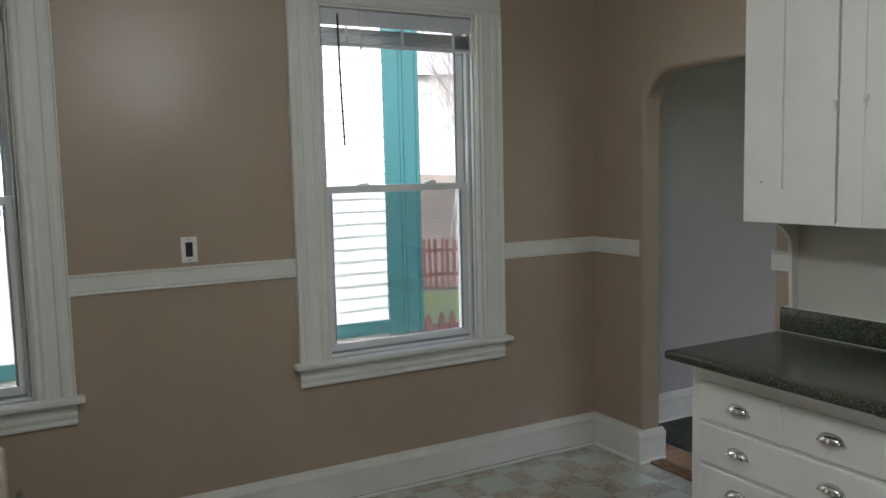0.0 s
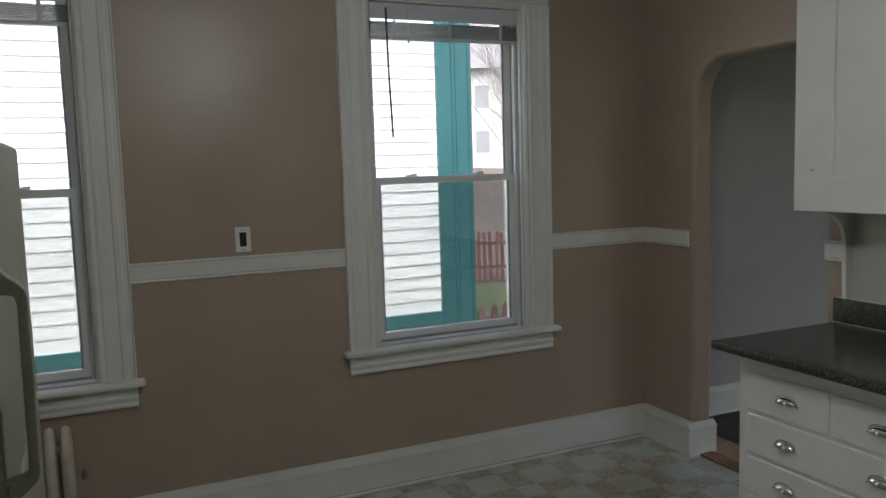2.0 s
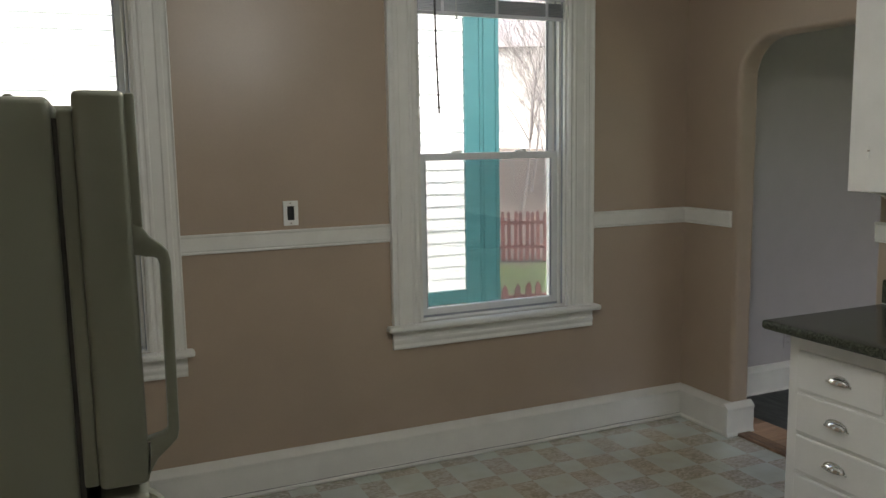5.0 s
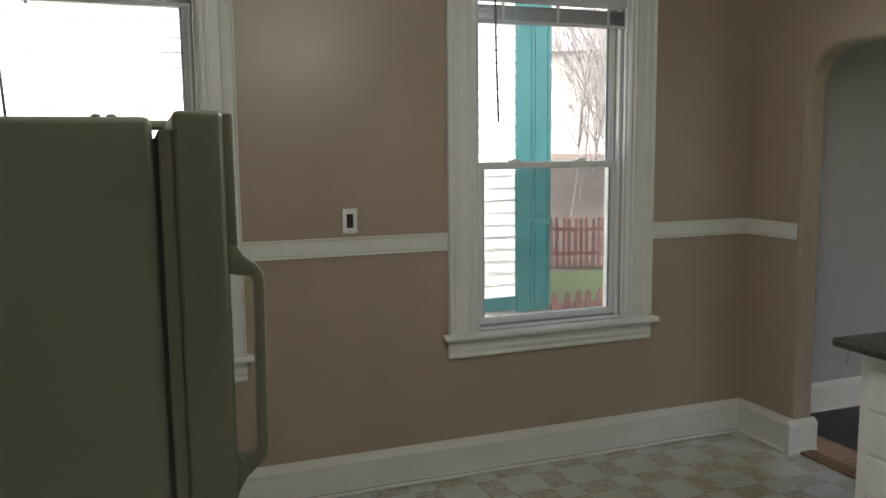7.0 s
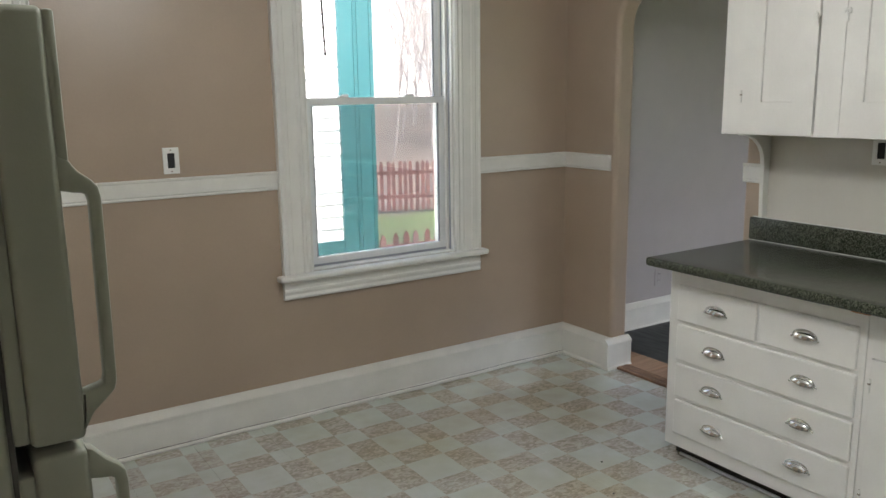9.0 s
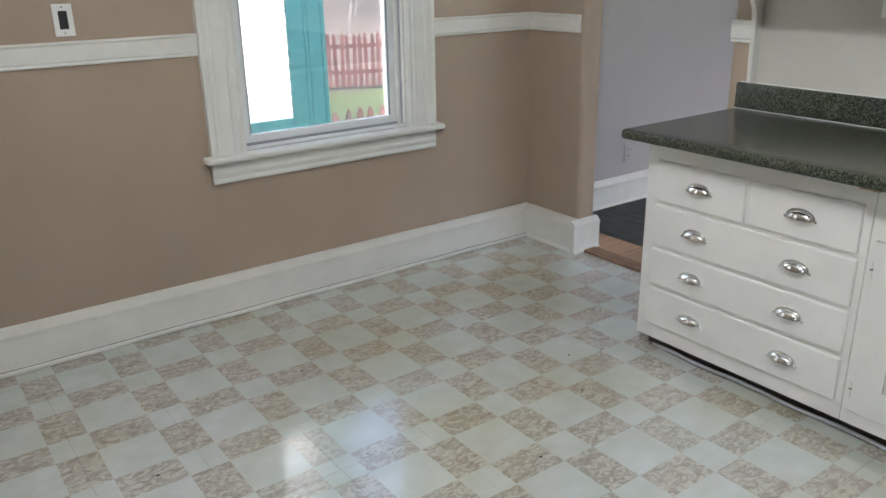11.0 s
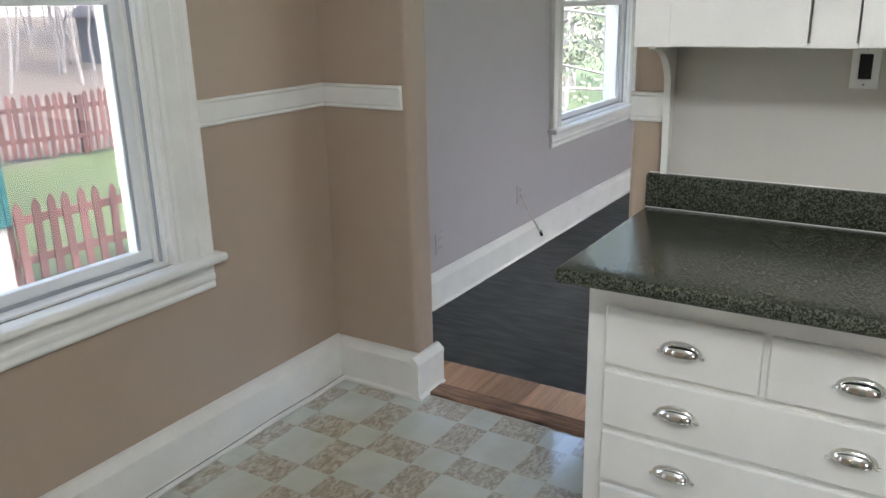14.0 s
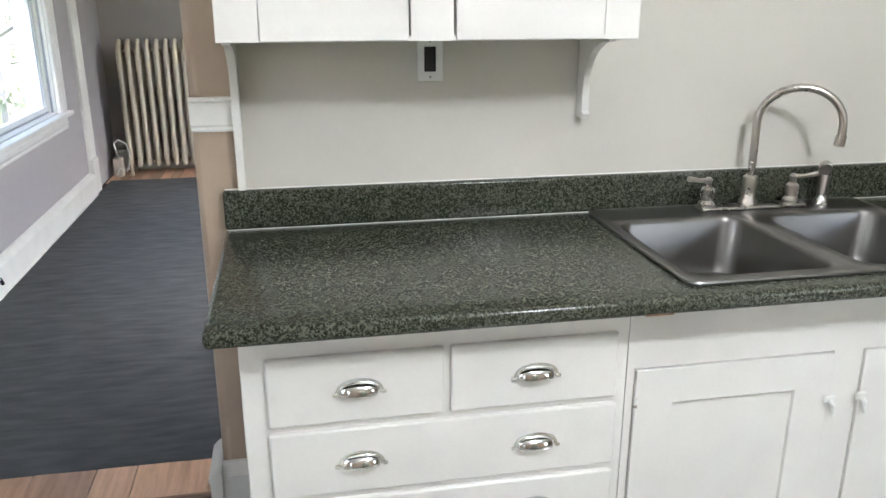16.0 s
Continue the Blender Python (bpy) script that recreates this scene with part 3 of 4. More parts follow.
def blind(x0, x1, cx):
    y0, y1 = WN + 0.004, WN + 0.040
    b = thing("window_blind", "grey-white mini blind pulled up under the head", "blind", ((x0 + x1) / 2, y0, 2.28), group="window blinds")
    part("headrail", box(x0 + 0.014, x1 - 0.014, y0, y1, 2.405, 2.452, 0.004), BLIND, b, "pale headrail")
    part("valance", box(x0 + 0.016, x1 - 0.016, y0 - 0.006, y0 - 0.002, 2.372, 2.440, 0.001, 1), BLIND, b)
    for k in range(9):
        z = 2.296 + k * 0.0078
        part("slat", box(x0 + 0.020 + 0.001 * (k % 3), x1 - 0.020 - 0.0012 * (k % 2), y0 + 0.002, y0 + 0.028, z, z + 0.003, 0), SLAT, b)
    part("bottom_rail", box(x0 + 0.018, x1 - 0.018, y0, y0 + 0.030, 2.276, 2.292, 0.004), BLIND, b)
    for f in (0.17, 0.52, 0.86):
        x = x0 + (x1 - x0) * f
        part("ladder_tape", box(x - 0.008, x + 0.008, y0 - 0.002, y0 - 0.0005, 2.285, 2.372, 0), BLIND, b)
    part("wand", tube([(x0 + 0.10, y0 - 0.012, 2.425), (x0 + 0.104, y0 - 0.016, 2.1), (x0 + 0.118, y0 - 0.010, 1.79)], 0.0055, 8), WAND, b, "dark plastic tilt wand")
    cord = part("cord", tube([(x0 + 0.215, y0 - 0.008, 2.50), (x0 + 0.22, y0 - 0.010, 2.272)], 0.0014, 6), CORD, b, "thin pull cord")
    part("tassel", lathe([(0.003, 0), (0.008, 0.004), (0.007, 0.016), (0.003, 0.022)], (x0 + 0.22, y0 - 0.010, 2.255), 10), PLATE, cord)
    return b


blind(*W2, 0)
blind(*W1, 0)


# ---- wall plates ----
def empty_plate(x, y, z, face, group):
    """A switch plate with its switch missing: a white frame over a black hole. face: 'y' on the window wall, 'x' on the worktop wall."""
    p = thing("switch_plate", "white switch plate with an empty black opening", "switch plate", (x, y, z), group=group)
    c = y if face == "x" else x
    us, vs = [c - 0.035, c - 0.016, c + 0.016, c + 0.035], [z - 0.058, z - 0.033, z + 0.033, z + 0.058]
    w = x if face == "x" else y
    part("frame", plate(us, vs, [(us[1], us[2], vs[1], vs[2])], face, w - 0.007, w, 0.0015), PLATE, p)
    hole = (w - 0.003, w - 0.0005, c - 0.0165, c + 0.0165) if face == "x" else (c - 0.0165, c + 0.0165, w - 0.003, w - 0.0005)
    part("opening", box(*hole, z - 0.034, z + 0.034), BLACK, p, "black empty box")
    for dz in (-0.047, 0.047):
        b = bmesh.new()
        bmesh.ops.create_uvsphere(b, u_segments=8, v_segments=5, radius=0.0035)
        b.transform(Matrix.Translation((w - 0.007, c, z + dz) if face == "x" else (c, w - 0.007, z + dz)))
        part("screw", b, BRASS, p)


empty_plate(1.198, WN, 1.327, "y", "empty switch plates")
empty_plate(XA, 4.336, 1.351, "x", "empty switch plates")


def outlet(x, z):
    p = thing("wall_outlet", "grey-painted outlet plate on the grey wall", "outlet", (x, GN, z), group="wall outlets")
    part("plate", box(x - 0.036, x + 0.036, GN - 0.007, GN, z - 0.058, z + 0.058, 0.002), GREY, p)
    for dz in (-0.022, 0.022):
        s = part("socket", box(x - 0.015, x + 0.015, GN - 0.010, GN - 0.007, z + dz - 0.014, z + dz + 0.014, 0.003), GREY, p)
        for dx in (-0.006, 0.006):
            part("slot", box(x + dx - 0.001, x + dx + 0.001, GN - 0.0105, GN - 0.0098, z + dz - 0.004, z + dz + 0.006), BLACK, s)


outlet(4.47, 0.33)
outlet(5.41, 0.40)
cable = thing("hanging_cable", "pale loose cable hanging from the outlet", "cable", (5.41, GN, 0.38))
part("wire", tube([(5.41, GN - 0.012, 0.40), (5.40, GN - 0.035, 0.36), (5.43, GN - 0.05, 0.30), (5.50, GN - 0.055, 0.22), (5.58, GN - 0.06, 0.13), (5.61, GN - 0.06, 0.10)], 0.006, 8), CORD, cable)
part("plug", tube([(5.60, GN - 0.06, 0.115), (5.625, GN - 0.06, 0.08)], 0.010, 8), WAND, cable, "dark plug end")


# ---- worktop run ----
FX = 2.905          # cabinet face frame


def cup_pull(parent, y, z):
    """A chrome cup pull: a half-dome shell, open below, with small ears."""
    bm = bmesh.new()
    x = FX - 0.012
    W, H, D = 0.044, 0.027, 0.023
    rows, cols = 7, 14
    grid = []
    for i in range(rows + 1):
        a = radians(90 * i / rows)
        grid.append([bm.verts.new((x - D * math.sin(a) * math.sin(math.pi * j / cols) ** 0.8, y - W * math.cos(math.pi * j / cols), z - 0.012 + H * math.cos(a) * math.sin(math.pi * j / cols) ** 0.6)) for j in range(cols + 1)])
    for r0, r1 in zip(grid, grid[1:]):
        for j in range(cols):
            try:
                bm.faces.new((r0[j], r0[j + 1], r1[j + 1], r1[j]))
            except ValueError:
                pass
    bmesh.ops.remove_doubles(bm, verts=bm.verts, dist=0.0004)
    bmesh.ops.solidify(bm, geom=bm.faces[:], thickness=0.0018)
    flange = [(y + 0.052 * math.cos(radians(a)), z - 0.013 + 0.036 * max(0, math.sin(radians(a))) ** 0.8) for a in range(0, 181, 12)]
    joined(bm, extrude(flange, "x", x - 0.0025, x))
    pull = part("cup_pull", bm, CHROME, parent, "chrome cup pull", True)
    for s in (-1, 1):
        part("ear", box(x - 0.004, x, y + s * 0.052 - 0.006, y + s * 0.052 + 0.006, z - 0.017, z - 0.007, 0.002), CHROME, pull)


def drawer(cab, y0, y1, z0, z1, pulls):
    d = part("drawer", box(FX - 0.012, FX + 0.30, y0, y1, z0, z1, 0.006, 3), CABINET, cab, "white painted drawer front")
    for y in pulls:
        cup_pull(d, y, (z0 + z1) / 2 + 0.002)
    return d


def panel_door(cab, x, y0, y1, z0, z1, hinge_y, latch_y, latch_z, hinge_zs, st=0.095, low=0.10):
    d = part("door", plate([y0, y0 + st, y1 - st, y1], [z0, z0 + low, z1 - low * 0.9, z1], [(y0 + st, y1 - st, z0 + low, z1 - low * 0.9)], "x", x - 0.006, x + 0.018, 0.002), CABINET, cab, "white door with a sunken panel")
    part("door_panel", box(x + 0.004, x + 0.012, y0 + st - 0.006, y1 - st + 0.006, z0 + low - 0.006, z1 - low * 0.9 + 0.006), CABINET, d, "flat sunken panel")
    for z in hinge_zs:
        h = part("hinge", tube([(x - 0.009, hinge_y, z - 0.024), (x - 0.009, hinge_y, z + 0.024)], 0.0045, 8), TRIM, d, "painted butt hinge")
        part("pin", tube([(x - 0.009, hinge_y, z + 0.003), (x - 0.009, hinge_y, z + 0.010)], 0.0052, 8), BRASS, h)
    l = part("latch", box(x - 0.018, x - 0.006, latch_y - 0.014, latch_y + 0.014, latch_z - 0.010, latch_z + 0.010, 0.004), TRIM, d, "painted turn latch")
    part("latch_knob", tube([(x - 0.016, latch_y, latch_z), (x - 0.026, latch_y - 0.004, latch_z - 0.010), (x - 0.024, latch_y - 0.010, latch_z - 0.040)], [0.008, 0.007, 0.005], 8), TRIM, l)
    return d


CT = 0.872
cab = thing("drawer_cabinet", "white base cabinet with five drawers and chrome cup pulls", "cabinet", (3.2, 4.42, 0))
Y0, Y1 = 3.993, 4.85
fr = [(4.02, 4.405, 0.638, 0.797), (4.42, 4.80, 0.638, 0.797), (4.015, 4.80, 0.462, 0.622), (4.015, 4.80, 0.298, 0.446), (4.015, 4.80, 0.128, 0.282)]
part("body", box(FX, XA, Y0, Y1, 0.065, CT, 0.003), CABINET, cab, "white painted carcass")
part("toe_kick", box(FX + 0.07, XA, Y0, Y1 - 0.01, 0.004, 0.065), UNDER, cab, "dark recessed toe kick")
pulls = [(4.213,), (4.605,), (4.208, 4.606), (4.208, 4.606), (4.208, 4.594)]
for (a, b, c, d), pl in zip(fr, pulls):
    drawer(cab, a, b, c, d, pl)
sink_cab = thing("sink_cabinet", "white sink base cabinet with two panelled doors", "cabinet", (3.2, 3.4, 0))
part("body", plate([2.80, 2.864, 3.376, 3.457, 3.972, Y0 - 0.002], [0.065, 0.113, 0.697, CT], [(2.864, 3.376, 0.113, 0.697), (3.457, 3.972, 0.113, 0.697)], "x", FX + 0.002, FX + 0.022), CABINET, sink_cab, "white face frame")
# shade of the closed cabinet as a dark-coloured sheet behind the door gaps
part("inside_shade_sheet", box(FX + 0.024, FX + 0.034, 2.80, Y0 - 0.004, 0.065, CT - 0.19), UNDER, sink_cab, "dark sheet standing in for the unlit cabinet inside")
part("side_panel", box(FX + 0.022, XA, 2.80, 2.818, 0.065, CT), CABINET, sink_cab)
part("toe_kick", box(FX + 0.07, XA, 2.80, Y0 - 0.002, 0.004, 0.065), UNDER, sink_cab, "dark recessed toe kick")
panel_door(sink_cab, FX, 3.461, 3.969, 0.116, 0.694, 3.969, 3.462, 0.575, (0.60, 0.19))
panel_door(sink_cab, FX, 2.867, 3.373, 0.116, 0.694, 2.868, 3.374, 0.575, (0.60, 0.19))

# kick strip: a loose lifted vinyl edge
strip = thing("kick_strip", "loose grey strip along the cabinet foot", "trim", (FX + 0.06, 4.0, 0.005))
part("strip", tube([(FX + 0.045 + 0.006 * math.sin(k * 1.7), 2.8 + k * 0.1, 0.012) for k in range(21)], 0.007, 6), BLIND, strip)

SX0, SX1, SY0, SY1 = 2.858, 3.482, 3.02, 3.882
counter = thing("worktop", "dark green speckled laminate worktop with rolled edge", "worktop", (3.2, 3.8, CT))
part("slab", plate([2.797, SX0 + 0.02, SX1 - 0.10, XA], [2.78, SY0 + 0.02, SY1 - 0.02, 4.905], [(SX0 + 0.02, SX1 - 0.10, SY0 + 0.02, SY1 - 0.02)], "z", CT, 0.910, 0.013), LAMINATE, counter, "speckled green slab", True)
part("backsplash", box(3.495, XA, 2.78, 4.905, 0.911, 1.016, 0.007, 3), LAMINATE, counter, "speckled green upstand", True)
part("caulk_line", tube([(3.520, 2.80, 1.016), (3.520, 4.90, 1.016)], 0.0035, 6), TRIM, counter, "pale caulk line")
part("caulk_seam", tube([(3.494, 2.80, 0.9108), (3.494, 4.90, 0.9108)], 0.0012, 6), TRIM, counter)
part("chipped_edge", box(2.806, 2.83, 3.94, 4.005, CT - 0.003, CT + 0.004, 0.002), RAWEDGE, counter, "chipped bare brown edge")

# sink
sink = thing("kitchen_sink", "double-bowl stainless steel drop-in sink", "sink", (3.17, 3.45, 0.91))
R = 0.917
bowls = [((3.852 + 3.485) / 2, (3.852 - 3.485) / 2), ((3.415 + 3.05) / 2, (3.415 - 3.05) / 2)]
mid = (3.485 + 3.415) / 2
for (cy, hy), (e0, e1) in zip(bowls, ((mid, SY1 - 0.004), (SY0 + 0.004, mid))):
    bx, hx = (2.898 + 3.352) / 2, (3.352 - 2.898) / 2
    loops = [[(x, y, R) for x, y in rounded((SX0 + 0.004 + 3.37) / 2, (e0 + e1) / 2, (3.37 - SX0 - 0.004) / 2, (e1 - e0) / 2, 0.002)]]
    for grow, r, z in ((0.004, 0.055, R), (0, 0.052, R - 0.003), (-0.004, 0.050, R - 0.012), (-0.012, 0.050, R - 0.13), (-0.022, 0.050, R - 0.158), (-0.045, 0.045, R - 0.168), (-0.12, 0.02, R - 0.172)):
        loops.append([(x, y, z) for x, y in rounded(bx, cy, hx + grow, hy + grow, r)])
    bowl = part("bowl", loft(loops), STEEL, sink, "steel bowl with rounded corners", True)
    part("drain", lathe([(0.040, 0), (0.042, 0.003), (0.030, 0.004), (0.026, 0.001)], (bx, cy, R - 0.1725)), CHROME, bowl, "round strainer")
part("faucet_ledge", box(3.369, SX1 - 0.004, SY0 + 0.004, SY1 - 0.004, R - 0.004, R), STEEL, sink, "flat steel ledge")
rim_loop = rounded((SX0 + SX1) / 2, (SY0 + SY1) / 2, (SX1 - SX0) / 2, (SY1 - SY0) / 2, 0.03)
pts = [(x, y, 0.914) for x, y in rim_loop]
part("rim", tube(pts + [pts[0], pts[1]], 0.0055, 8), STEEL, sink, "raised steel rim", True)

# faucet
faucet = thing("gooseneck_faucet", "brushed nickel gooseneck faucet with two lever handles", "faucet", (3.43, 3.40, R))
part("escutcheon", box(3.403, 3.463, 3.225, 3.56, R, R + 0.010, 0.006, 3), NICKEL, faucet, "long nickel base plate", True)
sp = [(3.435, 3.400, R + 0.10), (3.435, 3.400, R + 0.17)]
RR = 0.102
arc = []
for a in range(0, 181, 12):
    u = RR - RR * math.cos(radians(a))
    arc.append((3.435 - 0.55 * u, 3.400 - 0.95 * u, R + 0.252 + RR * math.sin(radians(a))))
arc.append((arc[-1][0], arc[-1][1], R + 0.218))
part("spout", tube([(3.435, 3.400, R + 0.08), (3.435, 3.400, R + 0.2)] + arc, 0.0115, 12), NICKEL, faucet, "high arched spout", True)
tip = arc[-1]
part("aerator", tube([(tip[0], tip[1], tip[2] + 0.006), (tip[0] + 0.002, tip[1] + 0.002, tip[2] - 0.022)], 0.0145, 12), NICKEL, faucet, "", True)
part("spout_base", lathe([(0.026, 0.008), (0.027, 0.020), (0.020, 0.030), (0.020, 0.060), (0.023, 0.075), (0.021, 0.092), (0.013, 0.098)], (3.435, 3.400, R)), NICKEL, faucet, "", True)
for hy, s in ((3.535, 1), (3.262, -1)):
    h = part("handle", lathe([(0.024, 0.008), (0.025, 0.020), (0.017, 0.030), (0.020, 0.045), (0.019, 0.062), (0.010, 0.070), (0.009, 0.080), (0.012, 0.090), (0.006, 0.097)], (3.430, hy, R)), NICKEL, faucet, "lever handle body", True)
    part("lever", tube([(3.430, hy, R + 0.088), (3.424, hy + s * 0.03, R + 0.090), (3.414, hy + s * 0.072, R + 0.098)], [0.007, 0.006, 0.008], 10), NICKEL, h, "slim curved lever", True)
sprayer = thing("side_sprayer", "brushed nickel side sprayer on the sink ledge", "sprayer", (3.425, 3.165, R))
part("sprayer_base", lathe([(0.023, 0.0), (0.024, 0.006), (0.015, 0.022), (0.013, 0.03)], (3.425, 3.165, R)), NICKEL, sprayer, "", True)
part("spray_head", tube([(3.425, 3.165, R + 0.028), (3.422, 3.166, R + 0.07), (3.418, 3.168, R + 0.10), (3.405, 3.178, R + 0.118), (3.385, 3.192, R + 0.115)], [0.013, 0.016, 0.019, 0.020, 0.018], 12), NICKEL, sprayer, "", True)

# upper cabinet
UX, UZ0, UZ1 = 3.208, 1.415, 2.60
upper = thing("wall_cabinet", "white wall cabinet with two panelled doors", "cabinet", (3.37, 4.38, UZ0))
part("body", box(UX + 0.06, XA, 3.885, 4.866, UZ0 + 0.002, UZ1), CABINET, upper, "white carcass")
for ya, yb in ((3.885, 3.965), (4.345, 4.43), (4.78, 4.866)):
    part("stile_backing", box(UX + 0.02, UX + 0.06, ya, yb, UZ0 + 0.002, UZ1), CABINET, upper)
part("face_frame", plate([3.884, 3.972, 4.337, 4.437, 4.773, 4.867], [UZ0, UZ0 + 0.012, UZ1 - 0.06, UZ1], [(3.972, 4.337, UZ0 + 0.012, UZ1 - 0.06), (4.437, 4.773, UZ0 + 0.012, UZ1 - 0.06)], "x", UX, UX + 0.02, 0.002), CABINET, upper)
panel_door(upper, UX, 4.4425, 4.7722, UZ0 + 0.002, UZ1 - 0.062, 4.771, 4.446, 1.885, (1.575, 2.40), 0.095, 0.135)
panel_door(upper, UX, 3.975, 4.3315, UZ0 + 0.002, UZ1 - 0.062, 3.974, 4.328, 1.885, (1.575, 2.40), 0.085, 0.135)


def bracket(y, low, foot, name_label):
    b = thing("shelf_bracket", name_label, "bracket", (XA, y, low), group="cabinet brackets")
    reach = 0.215
    pts = [(XA, UZ0)]
    pts += [(XA - reach, UZ0), (XA - reach + 0.004, UZ0 - 0.012)]
    for k in range(1, 9):
        a = radians(90 * k / 8)
        pts.append((XA - 0.045 - (reach - 0.055) * (1 - math.sin(a)), UZ0 - 0.012 - 0.125 * (1 - math.cos(a))))
    if foot:
        pts += [(XA - 0.045, low + 0.022), (XA - 0.058, low + 0.014), (XA - 0.048, low)]
    else:
        pts += [(XA - 0.032, low)]
    pts += [(XA, low)]
    part("board", extrude(pts, "y", y - 0.010, y + 0.010), TRIM, b, "white curved board")


bracket(4.853, 1.017, False, "white curved bracket board down to the upstand")
bracket(3.902, 1.185, True, "short white curved bracket under the cabinet")


# ---- refrigerator ----
fridge = thing("refrigerator", "almond top-freezer refrigerator with moulded handles", "refrigerator", (0.0, 4.01, 0))
FY0, FY1 = 3.643, 4.385
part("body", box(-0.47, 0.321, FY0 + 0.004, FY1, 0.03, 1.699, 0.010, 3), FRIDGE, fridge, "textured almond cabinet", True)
part("gasket", box(0.321, 0.328, FY0 + 0.014, FY1 - 0.016, 0.12, 1.672), GASKET, fridge, "dark door gasket")
part("foot_grille", box(0.24, 0.325, FY0 + 0.02, FY1 - 0.02, 0.015, 0.10, 0.004), GASKET, fridge, "dark foot grille")
part("hinge_cover", box(0.23, 0.372, FY0 + 0.56, FY0 + 0.63, 1.699, 1.716, 0.006), FRIDGE, fridge)
for hx in (0.256, 0.274):
    part("hinge_screw", lathe([(0.006, 0), (0.006, 0.003), (0.003, 0.005)], (hx, FY0 + 0.03, 1.698), 8), FRIDGE, fridge)


def strap_handle(outer, inner, y0, y1):
    """A flat moulded loop between two outlines of equally many (x, z) points, with softened edges."""
    bm = bmesh.new()
    o0, o1, i0, i1 = ([bm.verts.new((x, y, z)) for x, z in pts] for pts, y in ((outer, y0), (outer, y1), (inner, y0), (inner, y1)))
    n = len(outer)
    for k in range(n - 1):
        bm.faces.new((o0[k], o0[k + 1], i0[k + 1], i0[k]))
        bm.faces.new((o1[k], i1[k], i1[k + 1], o1[k + 1]))
        bm.faces.new((o0[k], o1[k], o1[k + 1], o0[k + 1]))
        bm.faces.new((i0[k], i0[k + 1], i1[k + 1], i1[k]))
    for k in (0, n - 1):
        bm.faces.new((o0[k], i0[k], i1[k], o1[k]))
    bm.normal_update()
    bmesh.ops.recalc_face_normals(bm, faces=bm.faces)
    long_edges = [e for e in bm.edges if abs(e.verts[0].co.y - e.verts[1].co.y) < 0.001 and e.calc_face_angle(0) > 0.9]
    bmesh.ops.bevel(bm, geom=long_edges, offset=0.0035, segments=2, affect="EDGES", profile=0.5)
    return bm


DX = 0.4085         # door face


def fridge_door(name, z0, z1, outer, inner):
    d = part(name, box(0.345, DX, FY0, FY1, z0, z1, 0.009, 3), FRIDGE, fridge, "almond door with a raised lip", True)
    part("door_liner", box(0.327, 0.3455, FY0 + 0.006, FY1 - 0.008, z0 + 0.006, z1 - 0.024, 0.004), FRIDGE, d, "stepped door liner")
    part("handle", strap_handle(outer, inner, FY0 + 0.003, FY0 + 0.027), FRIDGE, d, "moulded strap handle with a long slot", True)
    return d


fd = fridge_door("freezer_door", 1.180, 1.707,
                 [(DX - 0.003, 1.537), (DX + 0.011, 1.530), (0.428, 1.517), (0.443, 1.505), (0.450, 1.496), (0.4525, 1.482), (0.450, 1.250), (0.447, 1.237), (0.438, 1.228), (0.420, 1.212), (DX - 0.001, 1.190), (DX - 0.003, 1.188)],
                 [(DX - 0.003, 1.494), (DX + 0.004, 1.493), (0.420, 1.491), (0.430, 1.490), (0.436, 1.487), (0.4385, 1.478), (0.4360, 1.256), (0.434, 1.248), (0.428, 1.245), (0.418, 1.243), (DX + 0.002, 1.241), (DX - 0.003, 1.240)])
part("lip", box(DX - 0.002, DX + 0.0115, FY0 + 0.004, FY0 + 0.026, 1.525, 1.704, 0.004), FRIDGE, fd, "raised strip above the handle", True)
fridge_door("fridge_door", 0.10, 1.168,
            [(DX - 0.003, 1.167), (DX + 0.004, 1.164), (0.428, 1.146), (0.443, 1.134), (0.450, 1.125), (0.4525, 1.110), (0.450, 0.700), (0.447, 0.686), (0.438, 0.674), (0.420, 0.656), (DX - 0.001, 0.634), (DX - 0.003, 0.632)],
            [(DX - 0.003, 1.124), (DX + 0.004, 1.123), (0.420, 1.121), (0.430, 1.120), (0.436, 1.117), (0.4385, 1.106), (0.4360, 0.706), (0.434, 0.698), (0.428, 0.695), (0.418, 0.693), (DX + 0.002, 0.691), (DX - 0.003, 0.690)])


